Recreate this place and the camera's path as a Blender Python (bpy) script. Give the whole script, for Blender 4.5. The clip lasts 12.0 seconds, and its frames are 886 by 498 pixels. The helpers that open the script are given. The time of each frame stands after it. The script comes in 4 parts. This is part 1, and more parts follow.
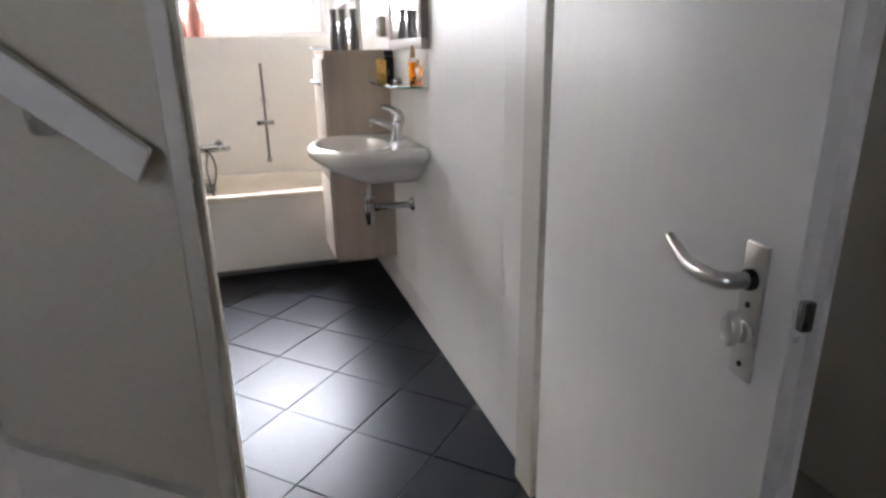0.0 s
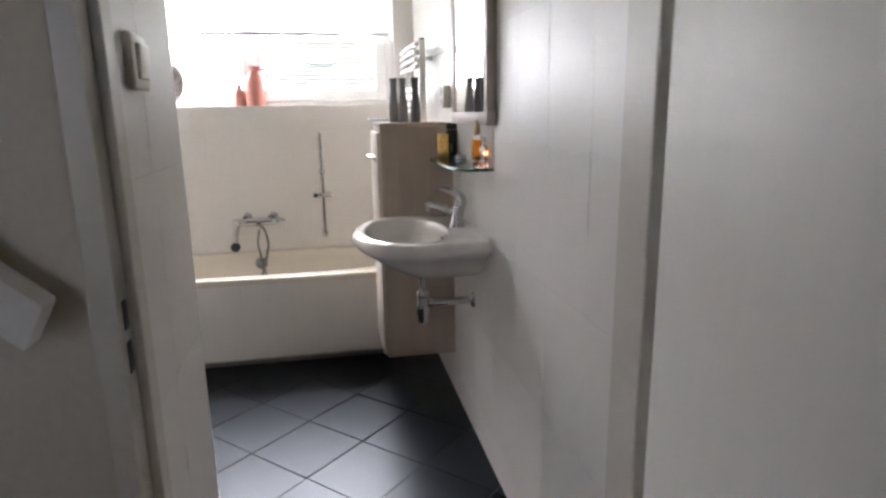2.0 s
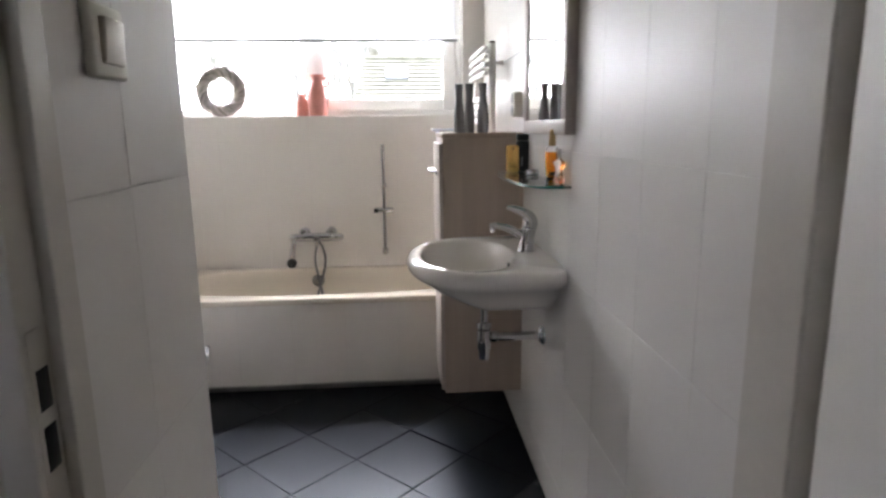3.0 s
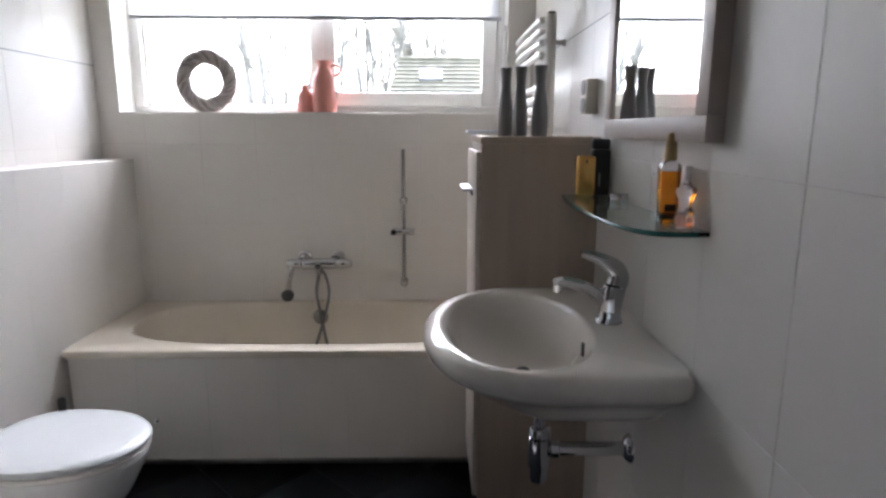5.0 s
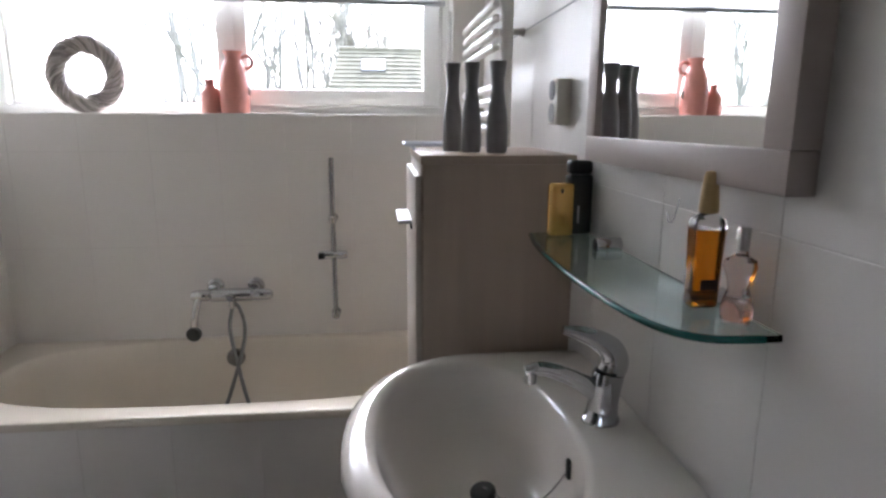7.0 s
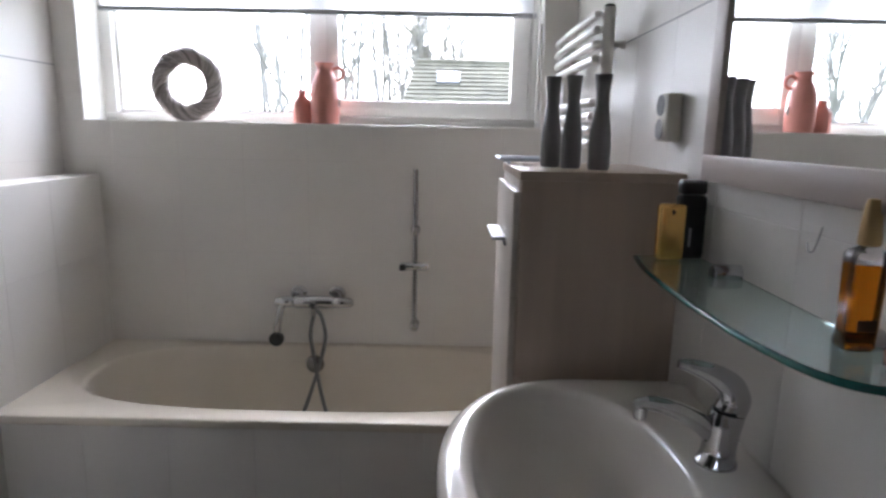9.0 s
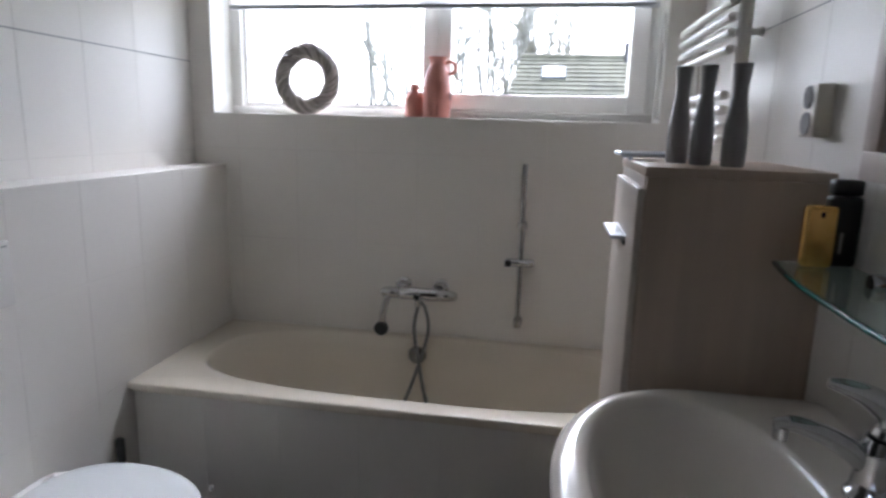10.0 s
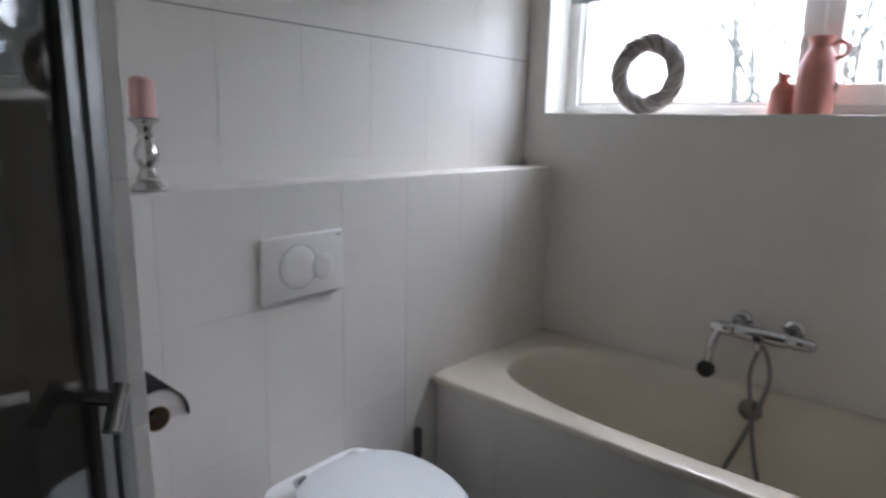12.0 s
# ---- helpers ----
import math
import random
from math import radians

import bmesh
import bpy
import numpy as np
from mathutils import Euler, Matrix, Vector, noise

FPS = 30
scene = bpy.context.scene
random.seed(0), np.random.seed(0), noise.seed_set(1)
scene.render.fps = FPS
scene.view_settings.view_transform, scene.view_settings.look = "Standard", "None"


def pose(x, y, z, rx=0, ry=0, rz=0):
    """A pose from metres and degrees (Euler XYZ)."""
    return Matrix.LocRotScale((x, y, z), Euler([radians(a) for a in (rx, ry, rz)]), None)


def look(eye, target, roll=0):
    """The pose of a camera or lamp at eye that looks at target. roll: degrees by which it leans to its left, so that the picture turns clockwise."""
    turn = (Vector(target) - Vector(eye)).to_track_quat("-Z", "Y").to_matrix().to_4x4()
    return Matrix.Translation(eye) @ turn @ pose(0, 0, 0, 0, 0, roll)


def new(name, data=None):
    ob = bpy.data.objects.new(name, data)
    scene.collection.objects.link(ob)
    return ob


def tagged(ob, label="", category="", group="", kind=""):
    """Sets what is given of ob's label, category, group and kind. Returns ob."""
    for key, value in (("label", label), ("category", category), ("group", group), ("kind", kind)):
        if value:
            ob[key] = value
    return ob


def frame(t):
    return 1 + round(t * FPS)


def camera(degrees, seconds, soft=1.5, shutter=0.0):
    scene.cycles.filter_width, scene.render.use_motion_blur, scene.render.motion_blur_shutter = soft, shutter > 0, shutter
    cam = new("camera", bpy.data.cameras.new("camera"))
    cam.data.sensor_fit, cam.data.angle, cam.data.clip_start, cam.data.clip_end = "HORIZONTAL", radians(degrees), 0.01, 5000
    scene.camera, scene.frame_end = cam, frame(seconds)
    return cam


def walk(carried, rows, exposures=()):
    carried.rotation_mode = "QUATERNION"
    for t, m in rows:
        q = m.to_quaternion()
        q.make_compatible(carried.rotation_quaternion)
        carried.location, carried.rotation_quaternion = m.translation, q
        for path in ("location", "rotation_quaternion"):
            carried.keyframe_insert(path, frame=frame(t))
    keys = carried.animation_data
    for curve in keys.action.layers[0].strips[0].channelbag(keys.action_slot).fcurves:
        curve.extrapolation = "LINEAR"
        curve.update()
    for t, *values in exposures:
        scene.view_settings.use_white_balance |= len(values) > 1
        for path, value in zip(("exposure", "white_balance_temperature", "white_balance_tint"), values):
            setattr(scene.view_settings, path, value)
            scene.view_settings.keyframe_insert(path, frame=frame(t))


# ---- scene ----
cam = camera(72.1, 12.0, soft=2.6, shutter=0.4)
EXPOSURES = [(0.0, 5.42, 6650, 17), (1.0, 5.25, 6650, 17), (1.5, 5.1, 6650, 17), (2.5, 4.8, 6650, 17), (3.5, 4.58, 6600, 17), (5.5, 3.95, 6350, 17), (6.5, 4.05, 6350, 17), (8.5, 3.95, 6300, 17), (9.5, 3.55, 6200, 16), (10.5, 3.5, 6150, 15), (11.5, 3.52, 6100, 15), (12.0, 3.4, 6100, 15)]
SKY = 0.12
PATH = [
    (0, (-0.704, -4.165, 1.246), (-0.129, -2.354, 0.622), -1.0),
    (0.5, (-0.688, -4.154, 1.277), (-0.115, -2.332, 0.685), -1.8),
    (1, (-0.656, -4.06, 1.285), (-0.107, -2.211, 0.755), -0.9),
    (1.5, (-0.592, -3.898, 1.281), (-0.118, -2.015, 0.806), -0.7),
    (2, (-0.54, -3.742, 1.296), (-0.181, -1.825, 0.853), -0.9),
    (2.5, (-0.491, -3.598, 1.283), (-0.253, -1.655, 0.872), -0.9),
    (3, (-0.478, -3.469, 1.275), (-0.343, -1.513, 0.88), -0.7),
    (3.5, (-0.475, -3.304, 1.275), (-0.416, -1.345, 0.874), -0.7),
    (5.5, (-0.429, -2.598, 1.266), (-0.393, -0.635, 0.883), 0.2),
    (6, (-0.414, -2.485, 1.279), (-0.275, -0.529, 0.889), 0.5),
    (6.5, (-0.396, -2.396, 1.302), (-0.186, -0.451, 0.888), 0.2),
    (8.5, (-0.436, -2.295, 1.325), (-0.333, -0.335, 0.94), 0.7),
    (9, (-0.455, -2.299, 1.319), (-0.465, -0.335, 0.941), 1.1),
    (9.5, (-0.494, -2.309, 1.324), (-0.613, -0.351, 0.936), 1.3),
    (10, (-0.49, -2.282, 1.312), (-0.815, -0.349, 0.914), 1.5),
    (10.5, (-0.47, -2.231, 1.303), (-1.05, -0.363, 0.885), 1.8),
    (11, (-0.528, -2.187, 1.289), (-1.318, -0.401, 0.861), 2.5),
    (11.5, (-0.524, -2.117, 1.295), (-1.553, -0.456, 0.866), 1.8),
    (12, (-0.525, -2.059, 1.287), (-1.809, -0.579, 0.887), 1.3),
]
walk(cam, [(t, look(eye, target, roll)) for t, eye, target, roll in PATH], EXPOSURES)

# ---- world, sun, exposure ----
world = bpy.data.worlds.new("overcast_sky")
scene.world = world
world.use_nodes = True
wn, wl = world.node_tree.nodes, world.node_tree.links
wn.clear()
sky = wn.new("ShaderNodeTexSky")
sky.sky_type = "NISHITA"
sky.sun_disc = False
sky.sun_elevation = radians(44)
sky.sun_rotation = 0.0
sky.dust_density = 4.0
sky.air_density = 1.0
grey = wn.new("ShaderNodeHueSaturation")
grey.inputs["Saturation"].default_value = 0.25
bg = wn.new("ShaderNodeBackground")
bg.inputs["Strength"].default_value = SKY
wout = wn.new("ShaderNodeOutputWorld")
wl.new(sky.outputs[0], grey.inputs["Color"])
tint = wn.new("ShaderNodeMix")
tint.data_type, tint.blend_type = "RGBA", "MULTIPLY"
tint.inputs["Factor"].default_value = 1.0
tint.inputs["B"].default_value = (0.90, 0.97, 1.10, 1)
wl.new(grey.outputs[0], tint.inputs["A"])
wl.new(tint.outputs["Result"], bg.inputs["Color"])
wl.new(bg.outputs[0], wout.inputs["Surface"])

sun = bpy.data.lights.new("sun", "SUN")
sun.energy, sun.angle, sun.color = 0.5, radians(60), (1.0, 0.97, 0.93)
sun_ob = new("sun", sun)
sun_ob.matrix_world = look((0, 14.4, 13.9), (0, 0, 0))
tagged(sun_ob, kind="structure")


# ---- materials ----
def material(name, color, rough=0.5, metal=0.0, grain=30.0, vary=0.06, bump=0.02, stain=1.2, spread=0.0, coat=0.0, stretch=(1, 1, 1), spec=0.5):
    """Base colour with a fine grain and broad stains, relief from the same grain; spread varies it from piece to piece."""
    m = bpy.data.materials.new(name)
    m.use_nodes = True
    n, l = m.node_tree.nodes, m.node_tree.links
    p = n["Principled BSDF"]
    co = n.new("ShaderNodeTexCoord")
    mp = n.new("ShaderNodeMapping")
    mp.inputs["Scale"].default_value = stretch
    l.new(co.outputs["Object"], mp.inputs["Vector"])
    if spread:
        where = n.new("ShaderNodeObjectInfo")
        l.new(where.outputs["Location"], mp.inputs["Location"])
    fine = n.new("ShaderNodeTexNoise")
    fine.inputs["Scale"].default_value = grain
    fine.inputs["Detail"].default_value = 5
    broad = n.new("ShaderNodeTexNoise")
    broad.inputs["Scale"].default_value = stain
    broad.inputs["Detail"].default_value = 3
    l.new(mp.outputs[0], fine.inputs["Vector"])
    l.new(mp.outputs[0], broad.inputs["Vector"])
    add = n.new("ShaderNodeMath")
    add.operation = "ADD"
    l.new(fine.outputs["Fac"], add.inputs[0])
    l.new(broad.outputs["Fac"], add.inputs[1])
    last = add
    if spread:
        info = n.new("ShaderNodeObjectInfo")
        mul = n.new("ShaderNodeMath")
        mul.operation = "MULTIPLY_ADD"
        l.new(info.outputs["Random"], mul.inputs[0])
        mul.inputs[1].default_value = spread
        l.new(add.outputs[0], mul.inputs[2])
        last = mul
    ramp = n.new("ShaderNodeMapRange")
    ramp.inputs["From Min"].default_value, ramp.inputs["From Max"].default_value = 0.55, 1.45 + spread
    l.new(last.outputs[0], ramp.inputs["Value"])
    mix = n.new("ShaderNodeMix")
    mix.data_type = "RGBA"
    mix.inputs["A"].default_value = (*[max(0, c * (1 - 2 * vary)) for c in color], 1)
    mix.inputs["B"].default_value = (*[min(1, c * (1 + vary)) for c in color], 1)
    l.new(ramp.outputs[0], mix.inputs["Factor"])
    l.new(mix.outputs["Result"], p.inputs["Base Color"])
    p.inputs["Metallic"].default_value = metal
    p.inputs["Specular IOR Level"].default_value = spec
    rr = n.new("ShaderNodeMapRange")
    rr.inputs["From Min"].default_value, rr.inputs["From Max"].default_value = 0.3, 0.7
    loose = min(0.08, 2 * vary)
    rr.inputs["To Min"].default_value, rr.inputs["To Max"].default_value = max(0.0, rough * (1 - loose)), min(1.0, rough * (1 + loose))
    l.new(broad.outputs["Fac"], rr.inputs["Value"])
    l.new(rr.outputs[0], p.inputs["Roughness"])
    if coat:
        p.inputs["Coat Weight"].default_value = coat
        p.inputs["Coat Roughness"].default_value = 0.08
    if bump:
        b = n.new("ShaderNodeBump")
        b.inputs["Strength"].default_value = bump
        b.inputs["Distance"].default_value = 0.01
        l.new(fine.outputs["Fac"], b.inputs["Height"])
        l.new(b.outputs[0], p.inputs["Normal"])
    return m


def clear(name, color, rough=0.0, ior=1.45):
    m = bpy.data.materials.new(name)
    m.use_nodes = True
    p = m.node_tree.nodes["Principled BSDF"]
    p.inputs["Base Color"].default_value = (*color, 1)
    p.inputs["Transmission Weight"].default_value = 1.0
    p.inputs["Roughness"].default_value = rough
    p.inputs["IOR"].default_value = ior
    return m


def pane_glass(name, tint, gloss=0.08):
    """A thin pane: lets light straight through, tinted, with a faint mirror."""
    m = bpy.data.materials.new(name)
    m.use_nodes = True
    n, l = m.node_tree.nodes, m.node_tree.links
    n.clear()
    tr = n.new("ShaderNodeBsdfTransparent")
    tr.inputs["Color"].default_value = (*tint, 1)
    gl = n.new("ShaderNodeBsdfGlossy")
    gl.inputs["Roughness"].default_value = 0.01
    mx = n.new("ShaderNodeMixShader")
    mx.inputs[0].default_value = gloss
    out = n.new("ShaderNodeOutputMaterial")
    l.new(tr.outputs[0], mx.inputs[1])
    l.new(gl.outputs[0], mx.inputs[2])
    l.new(mx.outputs[0], out.inputs["Surface"])
    return m


def cloth(name, color, through_part=0.5):
    m = bpy.data.materials.new(name)
    m.use_nodes = True
    n, l = m.node_tree.nodes, m.node_tree.links
    n.clear()
    co = n.new("ShaderNodeTexCoord")
    w = n.new("ShaderNodeTexNoise")
    w.inputs["Scale"].default_value = 60
    l.new(co.outputs["Object"], w.inputs["Vector"])
    mix = n.new("ShaderNodeMix")
    mix.data_type = "RGBA"
    mix.inputs["A"].default_value = (*[c * 0.94 for c in color], 1)
    mix.inputs["B"].default_value = (*color, 1)
    l.new(w.outputs["Fac"], mix.inputs["Factor"])
    d = n.new("ShaderNodeBsdfDiffuse")
    t = n.new("ShaderNodeBsdfTranslucent")
    mx = n.new("ShaderNodeMixShader")
    mx.inputs[0].default_value = through_part
    out = n.new("ShaderNodeOutputMaterial")
    l.new(mix.outputs["Result"], d.inputs["Color"])
    l.new(mix.outputs["Result"], t.inputs["Color"])
    l.new(d.outputs[0], mx.inputs[1])
    l.new(t.outputs[0], mx.inputs[2])
    l.new(mx.outputs[0], out.inputs["Surface"])
    return m


M_TILE = material("white_wall_tile", (0.755, 0.725, 0.675), 0.42, vary=0.006, grain=14, bump=0.0, spread=0.3)
M_GROUT = material("pale_grout", (0.71, 0.68, 0.635), 0.85, grain=120, vary=0.1, bump=0.1)
M_DARKGROUT = material("grey_grout", (0.36, 0.355, 0.35), 0.85, grain=120, vary=0.1, bump=0.1)
M_FLOOR = material("anthracite_floor_tile", (0.010, 0.0118, 0.016), 0.37, vary=0.10, grain=80, bump=0.012, stain=2, spread=1.2, spec=0.19)
# blue of the window's reflection put into the specular tint
M_FLOOR.node_tree.nodes["Principled BSDF"].inputs["Specular Tint"].default_value = (0.80, 0.89, 1.0, 1)
M_FGROUT = material("dark_floor_grout", (0.075, 0.075, 0.078), 0.8, grain=140, vary=0.2, bump=0.15)
M_WALL = material("matt_wall_paint", (0.72, 0.70, 0.66), 0.75, grain=90, vary=0.03, bump=0.04)
M_HALL = material("hall_wall_paint", (0.62, 0.56, 0.455), 0.75, grain=70, vary=0.05, bump=0.06)
M_CEIL = material("ceiling_paint", (0.82, 0.81, 0.79), 0.85, grain=90, vary=0.02, bump=0.04)
M_PAINT = material("white_satin_paint", (0.75, 0.73, 0.68), 0.33, grain=40, vary=0.03, bump=0.015)
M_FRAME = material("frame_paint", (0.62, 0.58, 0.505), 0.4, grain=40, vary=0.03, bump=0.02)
M_DOOR = material("white_door_lacquer", (0.76, 0.735, 0.685), 0.48, grain=25, vary=0.02, bump=0.02, stretch=(1, 1, 0.15))
M_ACRYL = material("cream_acrylic", (0.72, 0.655, 0.555), 0.24, grain=5, vary=0.015, bump=0.0, coat=0.22)
M_CERAM = material("cream_ceramic", (0.80, 0.75, 0.685), 0.14, grain=5, vary=0.012, bump=0.0, coat=0.6)
M_WC = material("white_ceramic", (0.76, 0.76, 0.75), 0.14, grain=5, vary=0.01, bump=0.0, coat=0.5)
M_SEAT = material("white_plastic", (0.76, 0.738, 0.70), 0.22, grain=6, vary=0.01, bump=0.0)
M_LID = material("pale_grey_lid_plastic", (0.57, 0.595, 0.60), 0.2, grain=6, vary=0.01, bump=0.0)
M_CHROME = material("chrome", (0.57, 0.57, 0.58), 0.06, 1.0, vary=0.03, bump=0.0)
# darker copy of the chrome, dim reflections put into its base colour
M_RAIL = material("dark_chrome", (0.30, 0.30, 0.31), 0.16, 1.0, vary=0.06, bump=0.0)
M_HOSE = material("ribbed_hose_metal", (0.26, 0.26, 0.265), 0.35, 1.0, grain=400, vary=0.3, bump=0.1)
M_STEEL = material("brushed_steel", (0.62, 0.60, 0.56), 0.32, 1.0, grain=60, vary=0.08, bump=0.02)
M_DARKMETAL = material("black_oxide_metal", (0.02, 0.02, 0.02), 0.35, 0.6, vary=0.2)
M_SILVER = material("polished_silver", (0.54, 0.53, 0.52), 0.12, 1.0, vary=0.05, bump=0.01)
M_TAUPE = material("taupe_wood_laminate", (0.52, 0.41, 0.32), 0.5, grain=22, vary=0.13, bump=0.05, stretch=(1, 1, 0.06), stain=4)
M_TAUPE2 = material("taupe_mirror_wood", (0.50, 0.425, 0.375), 0.42, grain=25, vary=0.08, bump=0.04, stretch=(1, 0.2, 1), stain=4)
M_CREAM = material("cream_gloss_front", (0.54, 0.475, 0.41), 0.3, grain=18, vary=0.04, bump=0.01, stretch=(1, 1, 0.1))
M_VASE = material("dark_grey_glaze", (0.255, 0.25, 0.25), 0.30, grain=26, vary=0.38, bump=0.10, stretch=(1, 1, 0.14))
M_PINK = material("salmon_glaze", (0.64, 0.265, 0.215), 0.42, grain=22, vary=0.08, bump=0.05)
M_CANDLE = material("pink_wax", (0.70, 0.42, 0.40), 0.6, grain=15, vary=0.04)
M_TWIG = material("grey_wicker", (0.44, 0.395, 0.365), 0.6, grain=60, vary=0.42, bump=0.25, spread=1.6)
M_BARK = material("grey_bark", (0.36, 0.35, 0.315), 0.9, grain=8, vary=0.3, bump=0.3)
M_TWIGS = material("twig_bark", (0.38, 0.365, 0.32), 0.9, grain=4, vary=0.25, bump=0.0)
M_ROOF = material("mossy_roof_tile", (0.235, 0.222, 0.165), 0.85, grain=2.5, vary=0.30, bump=0.2, stain=0.35)
M_BRICK = material("brown_house_wall", (0.28, 0.17, 0.12), 0.9, grain=6, vary=0.2, bump=0.2)
M_GRASS = material("grass", (0.06, 0.085, 0.03), 0.95, grain=3, vary=0.3, bump=0.3, stain=0.1)
M_SWITCH = material("cream_plastic", (0.72, 0.68, 0.59), 0.35, grain=10, vary=0.02, bump=0.0)
M_PVC = material("white_window_frame", (0.80, 0.785, 0.75), 0.35, grain=12, vary=0.02, bump=0.01)
M_RAD = material("cream_radiator_enamel", (0.76, 0.735, 0.69), 0.28, grain=8, vary=0.015, bump=0.0)
M_BLACK = material("black_plastic", (0.012, 0.012, 0.012), 0.3, vary=0.1, bump=0.0)
M_GOLD = material("gold_lacquer", (0.84, 0.51, 0.17), 0.25, 1.0, vary=0.06, bump=0.0)
M_GOLDCAP = material("matt_gold_cap", (0.52, 0.36, 0.17), 0.5, 0.35, vary=0.05, bump=0.0)
M_LABEL = material("dark_label", (0.05, 0.03, 0.02), 0.5, vary=0.05, bump=0.0)
M_CARD = material("brown_cardboard", (0.20, 0.12, 0.07), 0.9, vary=0.1)
M_PAPER = material("toilet_paper", (0.78, 0.74, 0.72), 0.95, grain=150, vary=0.03, bump=0.1)
M_CARPET = material("hall_floor", (0.34, 0.30, 0.25), 0.9, grain=160, vary=0.2, bump=0.3)
M_RUBBER = material("dark_rubber", (0.03, 0.03, 0.03), 0.6, vary=0.1)
M_MIRROR = material("mirror_silver", (0.93, 0.94, 0.94), 0.0, 1.0, vary=0.0, bump=0.0)
M_PANE = pane_glass("window_glass", (0.97, 0.98, 0.97), 0.05)
M_SMOKE = pane_glass("smoked_shower_glass", (0.60, 0.605, 0.60), 0.11)
M_SHELFGLASS = clear("clear_shelf_glass", (0.70, 0.90, 0.87))
M_SHELFEDGE = material("green_glass_edge", (0.015, 0.13, 0.115), 0.22, vary=0.2, grain=8, bump=0.0)
M_AMBER = clear("amber_oil", (0.80, 0.25, 0.015), 0.02)
M_FLASK = clear("clear_bottle_glass", (0.98, 0.93, 0.93), 0.03)
M_ROSE = clear("rose_perfume", (0.94, 0.60, 0.50), 0.03)
M_BLIND = cloth("white_blind_fabric", (0.86, 0.86, 0.86), 0.28)


# ---- mesh helpers ----
def link_mesh(name, bm, mat, smooth=True):
    bmesh.ops.recalc_face_normals(bm, faces=bm.faces[:])
    me = bpy.data.meshes.new(name)
    bm.to_mesh(me)
    bm.free()
    me.materials.append(mat)
    if smooth:
        for p in me.polygons:
            p.use_smooth = True
        me.set_sharp_from_angle(angle=radians(38))
    return me


def part(name, bm, mat, parent=None, label="", smooth=True):
    ob = new(name, link_mesh(name, bm, mat, smooth))
    if parent:
        ob.parent = parent
        ob.matrix_parent_inverse = parent.matrix_basis.inverted()
    if label:
        ob["label"] = label
    return ob


def thing(name, at, label, category, group="", kind=""):
    e = new(name)
    e.location = at
    e.empty_display_size = 0.05
    return tagged(e, label, category, group, kind)


def box(x0, x1, y0, y1, z0, z1, bev=0.0, seg=2, bm=None):
    own = bmesh.new()
    bmesh.ops.create_cube(own, size=1)
    m = Matrix.Translation(((x0 + x1) / 2, (y0 + y1) / 2, (z0 + z1) / 2)) @ Matrix.Diagonal((abs(x1 - x0), abs(y1 - y0), abs(z1 - z0), 1))
    bmesh.ops.transform(own, matrix=m, verts=own.verts[:])
    if bev:
        bmesh.ops.bevel(own, geom=own.edges[:], offset=bev, segments=seg, profile=0.5, affect="EDGES")
    return join(bm, own)


def join(bm, own):
    if bm is None:
        return own
    me = bpy.data.meshes.new("tmp")
    own.to_mesh(me)
    own.free()
    bm.from_mesh(me)
    bpy.data.meshes.remove(me)
    return bm


def loft(rings, cap0=True, cap1=True, close=True, bm=None):
    """Skin over rings of points, all with the same count."""
    bm = bm or bmesh.new()
    vs = [[bm.verts.new(p) for p in r] for r in rings]
    n = len(rings[0])
    for a, b in zip(vs, vs[1:]):
        for i in range(n if close else n - 1):
            j = (i + 1) % n
            bm.faces.new((a[i], a[j], b[j], b[i]))
    if cap0 and close:
        bm.faces.new(vs[0][::-1])
    if cap1 and close:
        bm.faces.new(vs[-1])
    return bm


def lathe(profile, at=(0, 0, 0), n=32, cap0=True, cap1=True, bm=None, axis="z"):
    rings = []
    for r, h in profile:
        ring = []
        for i in range(n):
            a = 2 * math.pi * i / n
            c, s = r * math.cos(a), r * math.sin(a)
            v = {"z": (c, s, h), "x": (h, c, s), "y": (c, h, s)}[axis]
            ring.append(Vector(at) + Vector(v))
        rings.append(ring)
    return loft(rings, cap0, cap1, bm=bm)


def tube(points, radii, n=12, bm=None, caps=True, flat=1.0):
    """A round bar along points; radii a number or one per point."""
    pts = [Vector(p) for p in points]
    if not isinstance(radii, (list, tuple)):
        radii = [radii] * len(pts)
    side = None
    rings = []
    for i, p in enumerate(pts):
        d = (pts[min(i + 1, len(pts) - 1)] - pts[max(i - 1, 0)]).normalized()
        if side is None:
            side = d.orthogonal().normalized() if abs(d.y) > 0.9 else d.cross(Vector((0, 1, 0))).normalized()
        side = (side - d * side.dot(d)).normalized()
        up = d.cross(side)
        rings.append([p + radii[i] * (math.cos(2 * math.pi * k / n) * side + flat * math.sin(2 * math.pi * k / n) * up) for k in range(n)])
    return loft(rings, caps, caps, bm=bm)


def spline(points, steps=8):
    """Catmull-Rom through points."""
    p = [Vector(q) for q in points]
    p = [2 * p[0] - p[1]] + p + [2 * p[-1] - p[-2]]
    out = []
    for i in range(1, len(p) - 2):
        a, b, c, d = p[i - 1:i + 3]
        for k in range(steps):
            t = k / steps
            out.append(0.5 * (2 * b + (c - a) * t + (2 * a - 5 * b + 4 * c - d) * t * t + (3 * b - a - 3 * c + d) * t ** 3))
    out.append(p[-2])
    return out


